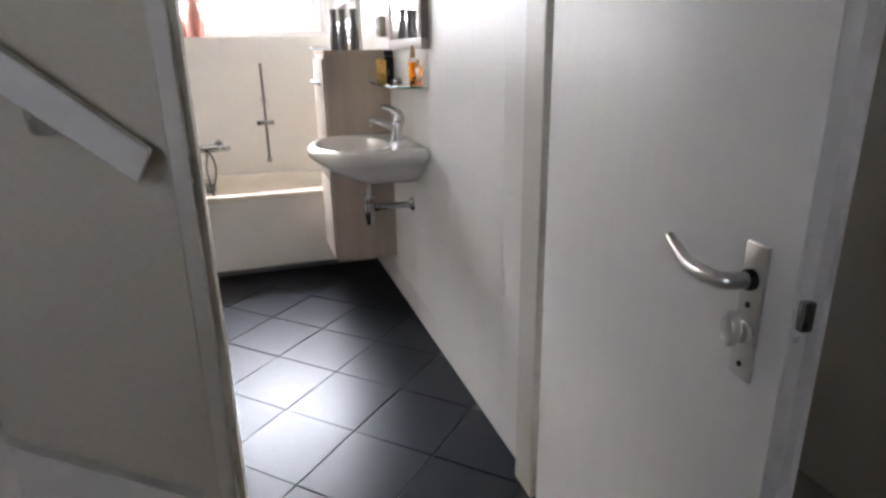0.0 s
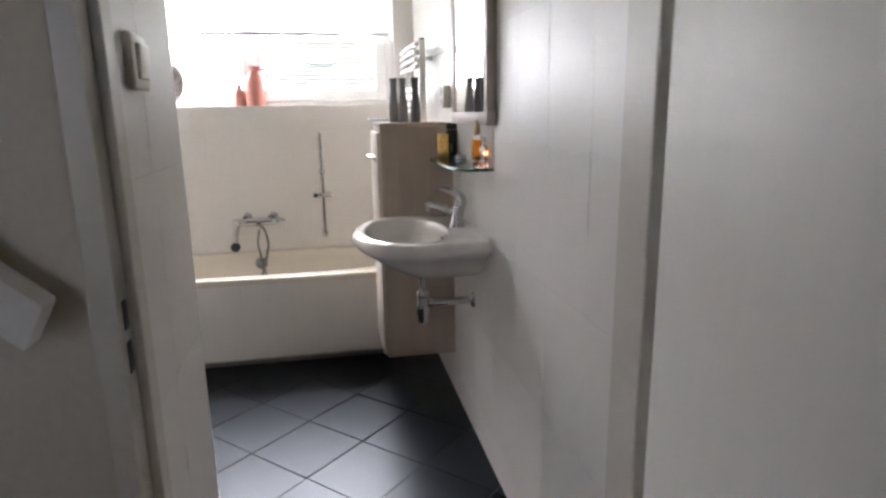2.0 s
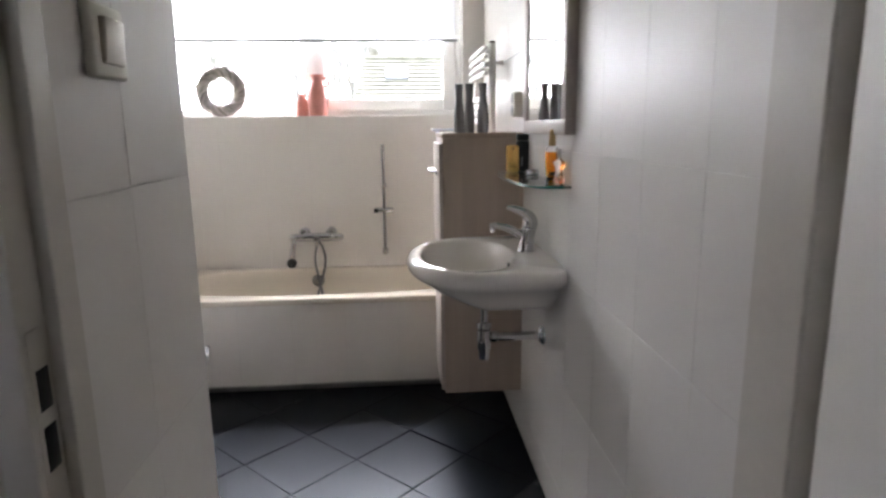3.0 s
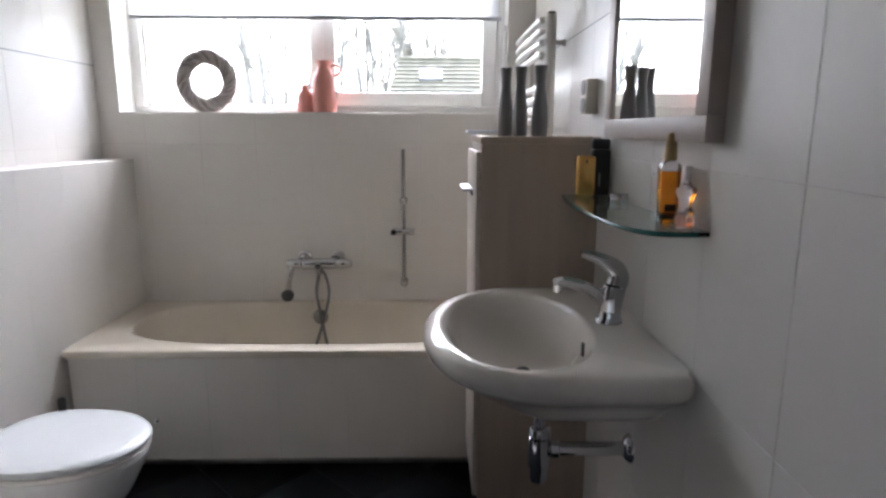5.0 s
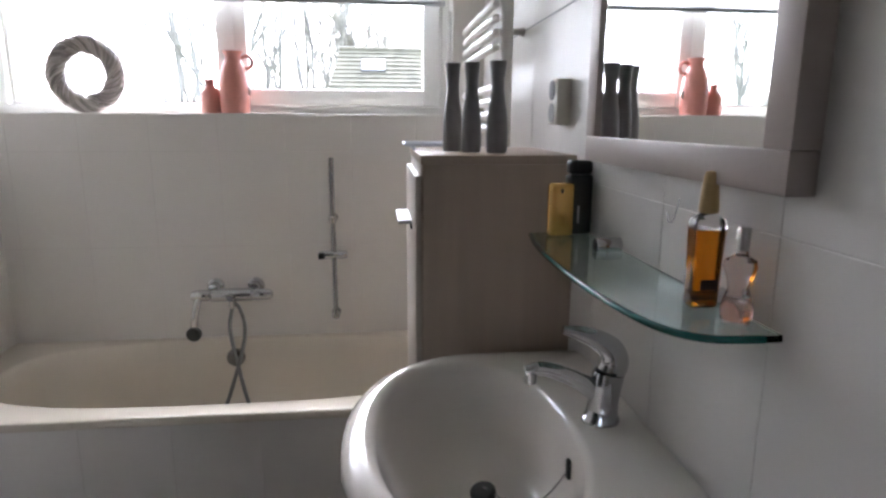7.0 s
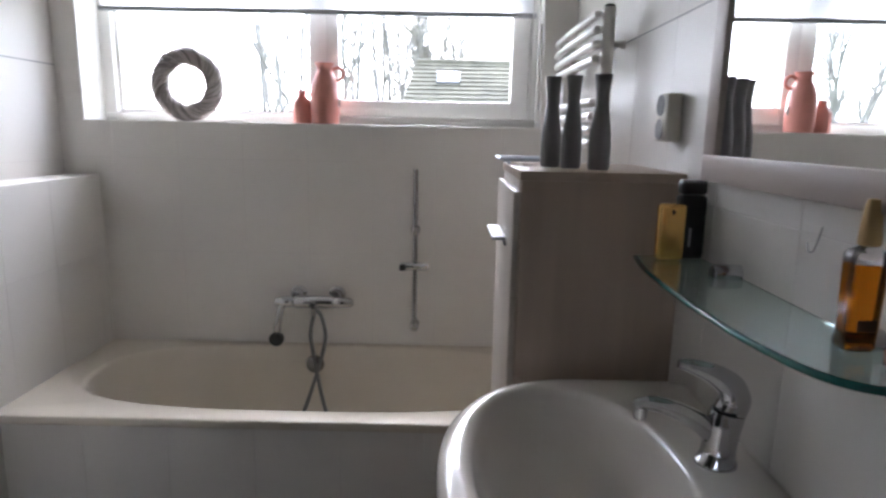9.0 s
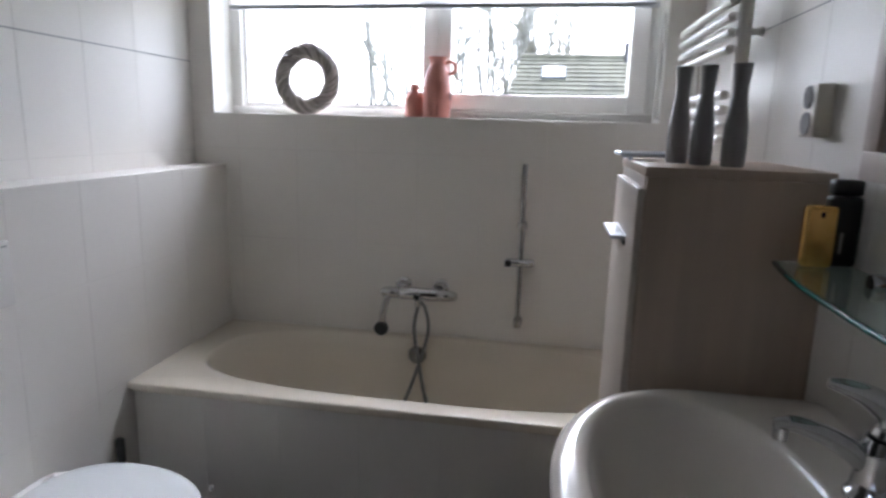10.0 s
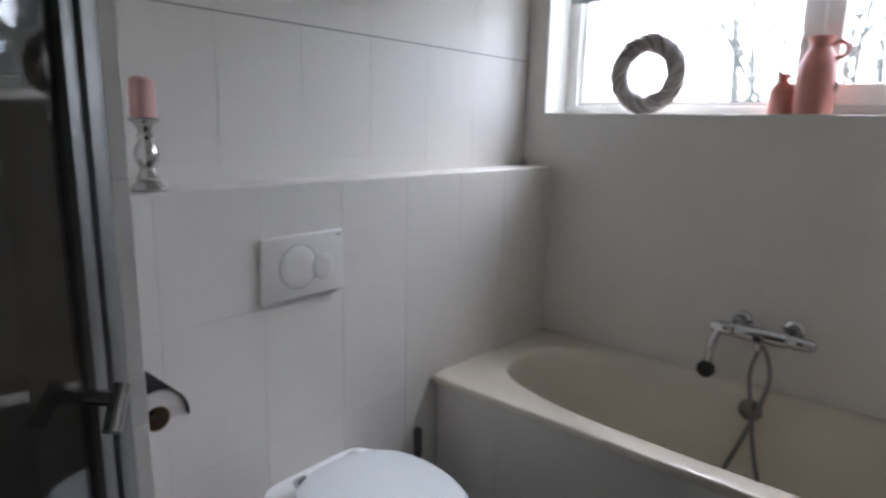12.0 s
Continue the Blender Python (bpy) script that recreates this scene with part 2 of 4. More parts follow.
def prism(outline, z0, z1, bev=0.0, bm=None, axis="z"):
    """An outline of (u, v) raised from z0 to z1; axis names the raised direction."""
    def place(u, v, h):
        return {"z": (u, v, h), "x": (h, u, v), "y": (u, h, v)}[axis]
    own = loft([[place(u, v, z0) for u, v in outline], [place(u, v, z1) for u, v in outline]])
    if bev:
        edges = [e for e in own.edges if len(e.link_faces) == 2 and e.calc_face_angle(0) > 0.5]
        bmesh.ops.recalc_face_normals(own, faces=own.faces[:])
        bmesh.ops.bevel(own, geom=edges, offset=bev, segments=2, profile=0.5, affect="EDGES")
    return join(bm, own)


TILE_MESHES = {}


def tile_mesh(name, w, h, mat, t=0.008, bev=0.0007):
    """A tile in its own xy plane, face at z = t, with eased edges."""
    key = (name, round(w, 3), round(h, 3))
    if key not in TILE_MESHES:
        bm = loft([[(sx * (w / 2 - e), sy * (h / 2 - e), z) for sx, sy in ((-1, -1), (1, -1), (1, 1), (-1, 1))] for e, z in ((0, 0), (0, t - bev), (bev, t))])
        TILE_MESHES[key] = link_mesh(name, bm, mat, False)
    return TILE_MESHES[key]


def put_tile(mesh, parent, m):
    ob = new("tile", mesh)
    ob.parent = parent
    ob.matrix_parent_inverse = parent.matrix_basis.inverted()
    ob.matrix_basis = m
    return ob


def spans(a, b, marks):
    """Joints that fall between a and b, with both ends."""
    inner = [m for m in marks if a + 0.012 < m < b - 0.012]
    return [a] + inner + [b]


def tile_wall(parent, origin, u_dir, normal, us, vs, skip=None, gap=0.0012, mat=None):
    """Tiles over a wall: us and vs are joint positions along u_dir and z from origin; faces lie at the origin's plane."""
    u, nrm = Vector(u_dir), Vector(normal)
    zed = nrm.cross(u) if nrm.cross(u).z > 0 else None
    flip = zed is None
    for a, b in zip(us, us[1:]):
        for c, d in zip(vs, vs[1:]):
            if skip and skip(a, b, c, d):
                continue
            w, h = b - a - gap, d - c - gap
            if w < 0.006 or h < 0.006:
                continue
            mesh = tile_mesh("wall_tile", w, h, mat or M_TILE)
            pos = Vector(origin) + u * (a + b) / 2 + Vector((0, 0, (c + d) / 2)) - nrm * (0.008 + random.uniform(0, 0.0003))
            ux = -u if flip else u
            rot = Matrix((ux, Vector((0, 0, 1)), nrm)).transposed().to_4x4()
            put_tile(mesh, parent, Matrix.Translation(pos) @ rot)


# ---- the place: plan ----
# right wall x = 0, window wall y = 0, floor z = 0; the room runs to -x and -y
ROOM_L, LEDGE_X, LEDGE_Z = -1.90, -1.768, 1.138
CEIL = 2.46
DOOR_IN, DOOR_OUT = -2.86, -2.93
WIN_L, WIN_R, WIN_B, WIN_T = -1.812, -0.112, 1.340, 2.24
PART_X, PART_END = -0.823, -2.440
ROWS_Z = [0.0, 0.135, 0.492, 0.848, 1.203, 1.553, 1.91, 2.27, CEIL]
T = 0.0008


def structure(name, bm, mat, label, category):
    ob = part(name, bm, mat, None, "", False)
    return tagged(ob, label, category, "", "structure")


floor = structure("floor", box(-2.0, 0.12, DOOR_IN - 0.06, 0.0, -0.16, -0.0095), M_FGROUT, "dark bathroom floor of diagonal anthracite tiles", "floor")
hall_floor = structure("floor_hall", box(-2.6, 1.0, -5.6, DOOR_IN - 0.06, -0.16, -0.004), M_CARPET, "plain light brown landing floor", "floor")
ceiling = structure("ceiling", box(-2.6, 1.0, -5.6, 0.12, CEIL, CEIL + 0.15), M_CEIL, "plain white painted ceiling", "ceiling")

wall_right = structure("wall_east", box(T, 0.14, -2.742, 0.0, 0, CEIL), M_GROUT, "bathroom wall of white glazed tiles with pale joints", "wall")
bw = box(-2.04, WIN_L, T, 0.30, 0, CEIL)
box(WIN_R, 0.14, T, 0.30, 0, CEIL, bm=bw)
box(WIN_L, WIN_R, T, 0.30, 0, WIN_B - 0.006, bm=bw)
box(WIN_L, WIN_R, T, 0.30, WIN_T, CEIL, bm=bw)
wall_back = structure("wall_north", bw, M_GROUT, "tiled window wall behind the bathtub", "wall")
wall_left = structure("wall_west", box(-2.04, ROOM_L - T, -3.05, 0.0, 0, CEIL), M_GROUT, "white tiled side wall above the ledge", "wall")
ledge = structure("wall_ledge", box(ROOM_L - T + 0.001, LEDGE_X - T, -1.7235, -0.001, 0, LEDGE_Z - T), M_GROUT, "half-height tiled cistern wall with a ledge", "ledge")
part_wall = structure("wall_partition", box(PART_X - 0.09, PART_X - T, DOOR_IN + 0.001, PART_END, 0, CEIL), M_GROUT, "tiled partition wall beside the shower", "wall")
part2 = structure("wall_shower_end", box(ROOM_L - T + 0.001, -1.393, -1.7395, -1.724, 0, CEIL), M_GROUT, "thin white tiled wall end of the shower", "wall")

# door wall with the opening, hall walls
dw = box(-2.6, -0.846, DOOR_OUT, DOOR_IN, 0, CEIL)
box(0.051, 1.0, DOOR_OUT, -2.745, 0, CEIL, bm=dw)
box(-0.846, 0.051, DOOR_OUT, DOOR_IN, 2.12, CEIL, bm=dw)
door_wall = structure("wall_south", dw, M_HALL, "beige painted landing wall round the bathroom doorway", "wall")
structure("wall_hall_east", box(0.80, 0.95, -5.6, DOOR_OUT, 0, CEIL), M_HALL, "beige painted landing wall", "wall")
# unseen wall; its gap is added to let sky light onto the landing
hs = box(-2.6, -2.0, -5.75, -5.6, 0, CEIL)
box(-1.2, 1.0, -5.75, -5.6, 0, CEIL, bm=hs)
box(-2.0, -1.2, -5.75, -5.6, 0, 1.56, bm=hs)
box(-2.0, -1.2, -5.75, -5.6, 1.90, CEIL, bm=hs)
structure("wall_hall_south_fill_gap", hs, M_HALL, "beige painted landing wall", "wall")
hw = box(-2.75, -2.6, -5.75, DOOR_OUT, 0, CEIL)
structure("wall_hall_west", hw, M_HALL, "beige painted landing wall", "wall")

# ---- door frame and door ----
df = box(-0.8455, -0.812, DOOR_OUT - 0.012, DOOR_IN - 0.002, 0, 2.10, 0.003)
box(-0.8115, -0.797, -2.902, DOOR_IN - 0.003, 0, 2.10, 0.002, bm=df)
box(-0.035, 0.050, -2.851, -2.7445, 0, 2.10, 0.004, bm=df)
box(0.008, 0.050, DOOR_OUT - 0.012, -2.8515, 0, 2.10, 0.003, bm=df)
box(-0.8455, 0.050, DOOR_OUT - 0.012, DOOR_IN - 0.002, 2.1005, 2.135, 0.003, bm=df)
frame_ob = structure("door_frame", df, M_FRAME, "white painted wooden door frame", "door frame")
part("strike_plate", box(-0.8118, -0.8106, -2.934, -2.904, 0.915, 1.10, 0.0004), M_FRAME, frame_ob, "painted steel strike plate")
part("latch_slot", box(-0.8112, -0.8098, -2.928, -2.909, 1.022, 1.062, 0.0005), M_DARKMETAL, frame_ob, "dark latch slot")
part("bolt_slot", box(-0.8112, -0.8098, -2.928, -2.909, 0.962, 1.006, 0.0005), M_DARKMETAL, frame_ob, "dark bolt slot")


def bathroom_door():
    """Leaf along local -y from the hinge at the origin; local -x is the bathroom face."""
    w, h, dz = 0.798, 2.05, -0.018
    d = thing("door_1", (0, 0, 0), "white flush door standing open with a steel lever handle", "door", kind="structure")
    part("door_leaf", box(0, 0.022, -w, 0, 0.012, h, 0.003), M_DOOR, d)
    part("rebate", box(0.0222, 0.0298, -w + 0.006, 0, 0.012, h, 0.001), M_DOOR, d)
    part("rebate_lip", box(0.030, 0.040, -w - 0.010, 0.010, 0.012, h + 0.013, 0.003), M_DOOR, d)
    lock = part("lock_plate", box(0.003, 0.019, -w - 0.0022, -w + 0.001, 0.86, 1.05, 0.0008), M_DOOR, d, "painted lock front")
    part("latch_bolt", box(0.004, 0.019, -w - 0.014, -w - 0.002, 0.940, 0.976, 0.003), M_RAIL, lock, "dark latch bolt")
    part("deadbolt", box(0.006, 0.014, -w - 0.0030, -w - 0.002, 0.922, 0.930, 0.0003), M_STEEL, lock, "dull steel deadbolt")
    py = -w + 0.062
    part("handle_plate", box(-0.007, -0.0002, py - 0.019, py + 0.019, 0.862 + dz, 1.040 + dz, 0.0025), M_STEEL, d, "brushed steel back plate")
    zl = 0.995 + dz
    path = spline([(-0.004, py, zl), (-0.030, py, zl), (-0.045, py + 0.008, zl), (-0.050, py + 0.030, zl), (-0.050, py + 0.062, zl), (-0.049, py + 0.080, zl + 0.004), (-0.047, py + 0.102, zl + 0.012), (-0.045, py + 0.124, zl + 0.020)], 6)
    part("lever", tube(path, [0.0105] * 26 + [0.0105 - 0.0035 * k / (len(path) - 27) for k in range(len(path) - 26)], 16, flat=0.9), M_STEEL, d, "bent brushed steel lever")
    # small shadow at the lever root put into the collar's dark colour
    part("lever_collar", lathe([(0.0135, 0), (0.0135, -0.007), (0.0115, -0.010)], (-0.006, py, zl), 20, axis="x"), M_DARKMETAL, d, "collar coloured dark for its small shadow")
    part("thumb_rose", lathe([(0.014, 0), (0.014, -0.007), (0.011, -0.010)], (-0.006, py, 0.926 + dz), 20, axis="x"), M_STEEL, d)
    part("thumb_stem", lathe([(0.0075, 0), (0.0075, -0.014)], (-0.015, py, 0.926 + dz), 16, axis="x"), M_DARKMETAL, d)
    knob = lathe([(0.004, -0.022), (0.017, -0.020), (0.021, -0.015), (0.021, -0.010), (0.012, -0.004)], (0, 0, 0), 22, axis="x")
    bmesh.ops.transform(knob, matrix=Matrix.Translation((-0.011, py + 0.002, 0.931 + dz)) @ Matrix.Diagonal((1, 0.72, 1.15, 1)), verts=knob.verts[:])
    part("thumb_turn", knob, M_STEEL, d, "oval steel thumb turn")
    for z in (0.962 + dz, 0.882 + dz):
        part("screw", lathe([(0.0042, 0), (0.0035, -0.0018)], (-0.0068, py, z), 12, axis="x"), M_DARKMETAL, d)
    for z in (0.22, 1.02, 1.84):
        part("hinge", lathe([(0.007, 0), (0.0075, 0.004), (0.0075, 0.076), (0.007, 0.08)], (0.046, 0.012, z), 14), M_STEEL, d, "steel hinge barrel")
    d.matrix_basis = pose(-0.042, -2.899, 0, 0, 0, -DOOR_SWING)
    return d


DOOR_SWING = 7.5
bathroom_door()


# ---- window ----
def window():
    w = thing("window_1", (-0.96, 0.2, WIN_B), "white plastic window with two panes and a top-hung roller blind", "window", kind="structure")
    y0, y1 = 0.150, 0.215
    part("frame_bottom", box(WIN_L, WIN_R, y0, y1, WIN_B, WIN_B + 0.030, 0.004), M_PVC, w)
    part("frame_top", box(WIN_L, WIN_R, y0, y1, WIN_T - 0.045, WIN_T, 0.004), M_PVC, w)
    part("frame_side", box(WIN_L, WIN_L + 0.050, y0, y1, WIN_B + 0.0305, WIN_T - 0.0455, 0.004), M_PVC, w)
    part("frame_side", box(WIN_R - 0.035, WIN_R, y0, y1, WIN_B + 0.0305, WIN_T - 0.0455, 0.004), M_PVC, w)
    part("mullion", box(-1.000, -0.935, y0, y1, WIN_B + 0.0305, WIN_T - 0.0455, 0.004), M_PVC, w)
    # fixed light
    part("pane", box(-1.765, -0.995, 0.186, 0.192, WIN_B + 0.026, WIN_T - 0.04), M_PANE, w, "clear pane", False)
    bead = box(-1.762, -1.0, 0.176, 0.186, WIN_B + 0.0305, WIN_B + 0.044, 0.003)
    part("glazing_bead", bead, M_PVC, w)
    part("glazing_bead", box(-1.7615, -1.748, 0.176, 0.186, WIN_B + 0.0445, WIN_T - 0.046, 0.003), M_PVC, w)
    part("gasket", box(-1.748, -1.001, 0.181, 0.1865, WIN_B + 0.0442, WIN_B + 0.0475), M_RUBBER, w)
    # opening sash
    s = part("sash", box(-0.934, -0.884, 0.138, 0.205, WIN_B + 0.0305, WIN_T - 0.05, 0.005), M_PVC, w)
    part("sash_rail", box(-0.8835, -0.2165, 0.138, 0.205, WIN_B + 0.0305, WIN_B + 0.094, 0.005), M_PVC, s)
    part("sash_rail", box(-0.8835, -0.2165, 0.138, 0.205, WIN_T - 0.11, WIN_T - 0.05, 0.005), M_PVC, s)
    part("sash_stile", box(-0.216, -0.150, 0.138, 0.205, WIN_B + 0.0305, WIN_T - 0.05, 0.005), M_PVC, s)
    pane = part("pane", box(-0.89, -0.21, 0.170, 0.176, WIN_B + 0.088, WIN_T - 0.1), M_PANE, s, "clear pane", False)
    part("gasket", box(-0.8835, -0.2165, 0.1655, 0.170, WIN_B + 0.0945, WIN_B + 0.098), M_RUBBER, s)
    handle = part("window_handle", box(-0.918, -0.900, 0.128, 0.138, 1.86, 1.93, 0.003), M_STEEL, s)
    for o in w.children_recursive:
        if o.name.startswith("pane"):
            o.visible_shadow = False
    # painted reveals and sill board
    sill = box(WIN_L, WIN_R, 0.004, 0.150, WIN_B - 0.006, WIN_B, 0.0015)
    tagged(part("window_sill", sill, M_PAINT), "narrow white painted window sill", "sill", kind="structure")


window()


def roller_blind():
    b = thing("roller_blind", (-0.95, 0.05, 1.75), "white translucent roller blind pulled half down", "blind")
    rows = []
    for i in range(13):
        z = 1.752 + (2.20 - 1.752) * i / 12
        rows.append([(x, 0.062 + 0.0015 * math.sin(x * 9 + z * 4), z) for x in np.linspace(-1.745, -0.150, 40)])
    bm = loft(rows, close=False)
    bmesh.ops.solidify(bm, geom=bm.faces[:], thickness=0.0012)
    part("fabric", bm, M_BLIND, b, "white translucent fabric")
    part("bottom_bar", box(-1.755, -0.140, 0.052, 0.072, 1.735, 1.752, 0.004), material("grey_aluminium", (0.50, 0.51, 0.53), 0.4, 0.2), b, "grey bottom bar")
    part("roller", lathe([(0.022, -1.75), (0.022, -0.145)], (0, 0.062, 2.205), 20, axis="x"), M_PVC, b)
    part("bracket", box(-1.770, -1.7505, 0.03, 0.095, 2.17, 2.24, 0.002), M_PVC, b)
    part("bracket", box(-0.1445, -0.125, 0.03, 0.095, 2.17, 2.24, 0.002), M_PVC, b)
    loop = [(-0.130, 0.040, 2.2)] + [(-0.130, 0.040, 2.2 - 0.1 * k) for k in range(1, 9)] + [(-0.136, 0.045, 1.385), (-0.146, 0.048, 1.372), (-0.152, 0.045, 1.40)] + [(-0.152, 0.045, 1.4 + 0.1 * k) for k in range(1, 9)]
    part("cord", tube(loop, 0.0022, 6), M_SEAT, b, "white pull cord")
    part("cord_weight", lathe([(0.005, 0), (0.008, 0.004), (0.008, 0.35), (0.005, 0.36)], (-0.126, 0.028, 1.352), 12), M_SEAT, b, "white cord tube")


roller_blind()


# ---- bathtub ----
def outline(cx, cy, a, b, n, z, count=112, lead=0.0):
    pts = []
    for i in range(count):
        th = 2 * math.pi * i / count + lead
        c, s = math.cos(th), math.sin(th)
        r = 1 / ((abs(c) / a) ** n + (abs(s) / b) ** n) ** (1 / n)
        pts.append((cx + r * c, cy + r * s, z))
    return pts


def rect_ring(x0, x1, y0, y1, z, like):
    """A rectangle sampled where rays from its middle through the points of like meet it."""
    cx, cy = (x0 + x1) / 2, (y0 + y1) / 2
    out = []
    for i, (px, py, _) in enumerate(like):
        dx, dy = px - cx, py - cy
        k = min(((x1 - cx) / abs(dx)) if abs(dx) > 1e-9 else 1e9, ((y1 - cy) / abs(dy)) if abs(dy) > 1e-9 else 1e9)
        out.append([cx + dx * k, cy + dy * k, z])
    for qx, qy in ((x0, y0), (x0, y1), (x1, y0), (x1, y1)):
        j = min(range(len(out)), key=lambda i: (out[i][0] - qx) ** 2 + (out[i][1] - qy) ** 2)
        out[j][0], out[j][1] = qx, qy
    return out


BX0, BX1, BY0, BY1, BZ = -1.766, -0.004, -0.668, -0.002, 0.488


def bathtub():
    t = thing("bathtub", (-0.89, -0.33, 0), "cream built-in acrylic bathtub with a tiled front", "bathtub")
    cx, cy = -0.89, -0.315
    inner = lambda a, b, n, z, dx=0.0: outline(cx + dx, cy, a, b, n, z)
    like = inner(0.76, 0.27, 3.0, 0)
    rings = [rect_ring(BX0 + 0.012, BX1 - 0.004, BY0 + 0.012, BY1 - 0.004, BZ - 0.020, like),
             rect_ring(BX0, BX1, BY0, BY1, BZ - 0.020, like),
             rect_ring(BX0, BX1, BY0, BY1, BZ - 0.006, like),
             rect_ring(BX0, BX1, BY0 + 0.002, BY1, BZ - 0.002, like),
             rect_ring(BX0, BX1, BY0 + 0.006, BY1, BZ, like),
             inner(0.775, 0.288, 3.0, BZ), inner(0.765, 0.280, 3.0, BZ - 0.003), inner(0.757, 0.273, 3.0, BZ - 0.012),
             inner(0.745, 0.265, 3.0, BZ - 0.06), inner(0.715, 0.250, 2.9, BZ - 0.20), inner(0.665, 0.228, 2.8, BZ - 0.32),
             inner(0.62, 0.205, 2.7, BZ - 0.365), inner(0.56, 0.17, 2.6, BZ - 0.382), inner(0.28, 0.08, 2.3, BZ - 0.388)]
    part("tub", loft(rings, False, True), M_ACRYL, t)
    part("trim_bead", box(-1.762, -0.012, BY0 + 0.008, BY0 + 0.022, BZ - 0.032, BZ - 0.0205, 0.002), M_ACRYL, t)
    front = part("apron", box(-1.762, -0.010, -0.6435, -0.60, 0.050, BZ - 0.033), M_GROUT, t, "white tiled bath front", False)
    marks = [-1.762, -1.522, -1.268, -1.011, -0.758, -0.505, -0.252, -0.012]
    for a, b in zip(marks, marks[1:]):
        for c, d in ((0.050, 0.452),):
            mesh = tile_mesh("wall_tile", b - a - 0.0012, d - c - 0.002, M_TILE)
            ob = put_tile(mesh, front, Matrix.Translation(((a + b) / 2, -0.6365, (c + d) / 2 + 0.002)) @ pose(0, 0, 0, 90))
    part("plinth", box(-1.762, -0.010, -0.592, -0.575, 0.0, 0.0495, 0.001), material("grey_plinth", (0.30, 0.29, 0.27), 0.6), t, "grey recessed plinth")
    part("edge_strip", box(-1.762, -0.012, -0.645, -0.637, 0.044, 0.0535, 0.001), M_STEEL, t, "metal tile edge strip")
    part("overflow", lathe([(0.034, 0), (0.036, -0.006), (0.033, -0.016), (0.020, -0.022), (0.006, -0.023)], (-0.957, -0.047, 0.420), 28, axis="y"), M_RAIL, t, "chrome overflow knob")
    part("drain", lathe([(0.032, 0), (0.032, 0.003), (0.022, 0.004), (0.004, 0.001)], (-0.93, -0.3, 0.0975), 24), M_CHROME, t, "chrome drain")


bathtub()


def bath_mixer():
    m = thing("bath_mixer", (-0.949, -0.05, 0.675), "chrome thermostatic bath mixer with spout and shower hose", "tap")
    z, y = 0.675, -0.072
    part("body", lathe([(0.008, -1.100), (0.0150, -1.096), (0.0205, -1.076), (0.0225, -1.040), (0.0195, -1.034), (0.0195, -1.028), (0.0245, -1.022), (0.0250, -0.95), (0.0245, -0.880), (0.0195, -0.874), (0.0195, -0.868), (0.0225, -0.862), (0.0205, -0.826), (0.0150, -0.806), (0.008, -0.802)], (0, y, z), 28, axis="x"), M_CHROME, m)
    for x in (-1.026, -0.876):
        part("wall_rosette", lathe([(0.032, 0), (0.031, -0.008), (0.022, -0.016), (0.018, -0.05)], (x, 0.0, z + 0.016), 26, axis="y"), M_CHROME, m)
    part("diverter", lathe([(0.015, -0.012), (0.016, -0.03), (0.012, -0.04)], (-0.951, y - 0.005, z - 0.002), 18, axis="y"), M_CHROME, m)
    part("hose_outlet", lathe([(0.010, -0.048), (0.012, -0.044), (0.012, -0.012)], (-0.951, y - 0.01, z), 16), M_CHROME, m)
    sp = spline([(-1.070, y - 0.005, z - 0.008), (-1.078, y - 0.020, z - 0.04), (-1.086, y - 0.026, z - 0.085), (-1.090, y - 0.022, z - 0.120)], 6)
    part("spout", tube(sp, 0.0135, 16), M_CHROME, m)
    part("spout_mouth", lathe([(0.018, 0.012), (0.027, 0.006), (0.028, -0.010), (0.024, -0.016), (0.010, -0.012)], (-1.091, y - 0.026, z - 0.139), 24, axis="y"), M_RUBBER, m, "dark round shower head face")
    hose = spline([(-0.951, y - 0.012, z - 0.045), (-0.962, y - 0.025, 0.55), (-0.945, y - 0.03, 0.44), (-0.915, y - 0.05, 0.30), (-0.87, y - 0.09, 0.18), (-0.84, y - 0.14, 0.118), (-0.90, y - 0.20, 0.110), (-0.985, y - 0.16, 0.118), (-1.005, y - 0.09, 0.19), (-0.965, y - 0.045, 0.32), (-0.925, y - 0.03, 0.45), (-0.905, y - 0.03, 0.55), (-0.918, y - 0.03, 0.625), (-0.937, y - 0.028, 0.655)], 8)
    part("hose", tube(hose, 0.0072, 10), M_HOSE, m, "ribbed metal shower hose")


bath_mixer()


def slide_rail():
    r = thing("shower_rail", (-0.572, -0.02, 0.6), "chrome shower slide rail with holder", "shower rail")
    part("bar", tube([(-0.572, -0.044, 0.575), (-0.572, -0.044, 1.182)], 0.0085, 14), M_RAIL, r)
    for z in (0.578, 0.953):
        part("wall_foot", lathe([(0.017, 0), (0.017, -0.012), (0.012, -0.02), (0.012, -0.036)], (-0.572, 0.0, z), 20, axis="y"), M_RAIL, r)
        part("ball", lathe([(0.004, -0.018), (0.012, -0.014), (0.0165, -0.004), (0.0165, 0.004), (0.012, 0.014), (0.004, 0.018)], (-0.572, -0.046, z), 20), M_SILVER, r)
    part("holder", tube([(-0.628, -0.05, 0.817), (-0.622, -0.05, 0.817), (-0.53, -0.05, 0.817), (-0.521, -0.05, 0.817)], [0.012, 0.0155, 0.0155, 0.012], 16), M_CHROME, r)
    part("holder_clip", box(-0.628, -0.604, -0.085, -0.062, 0.806, 0.830, 0.004), M_DARKMETAL, r, "dark holder socket")


slide_rail()


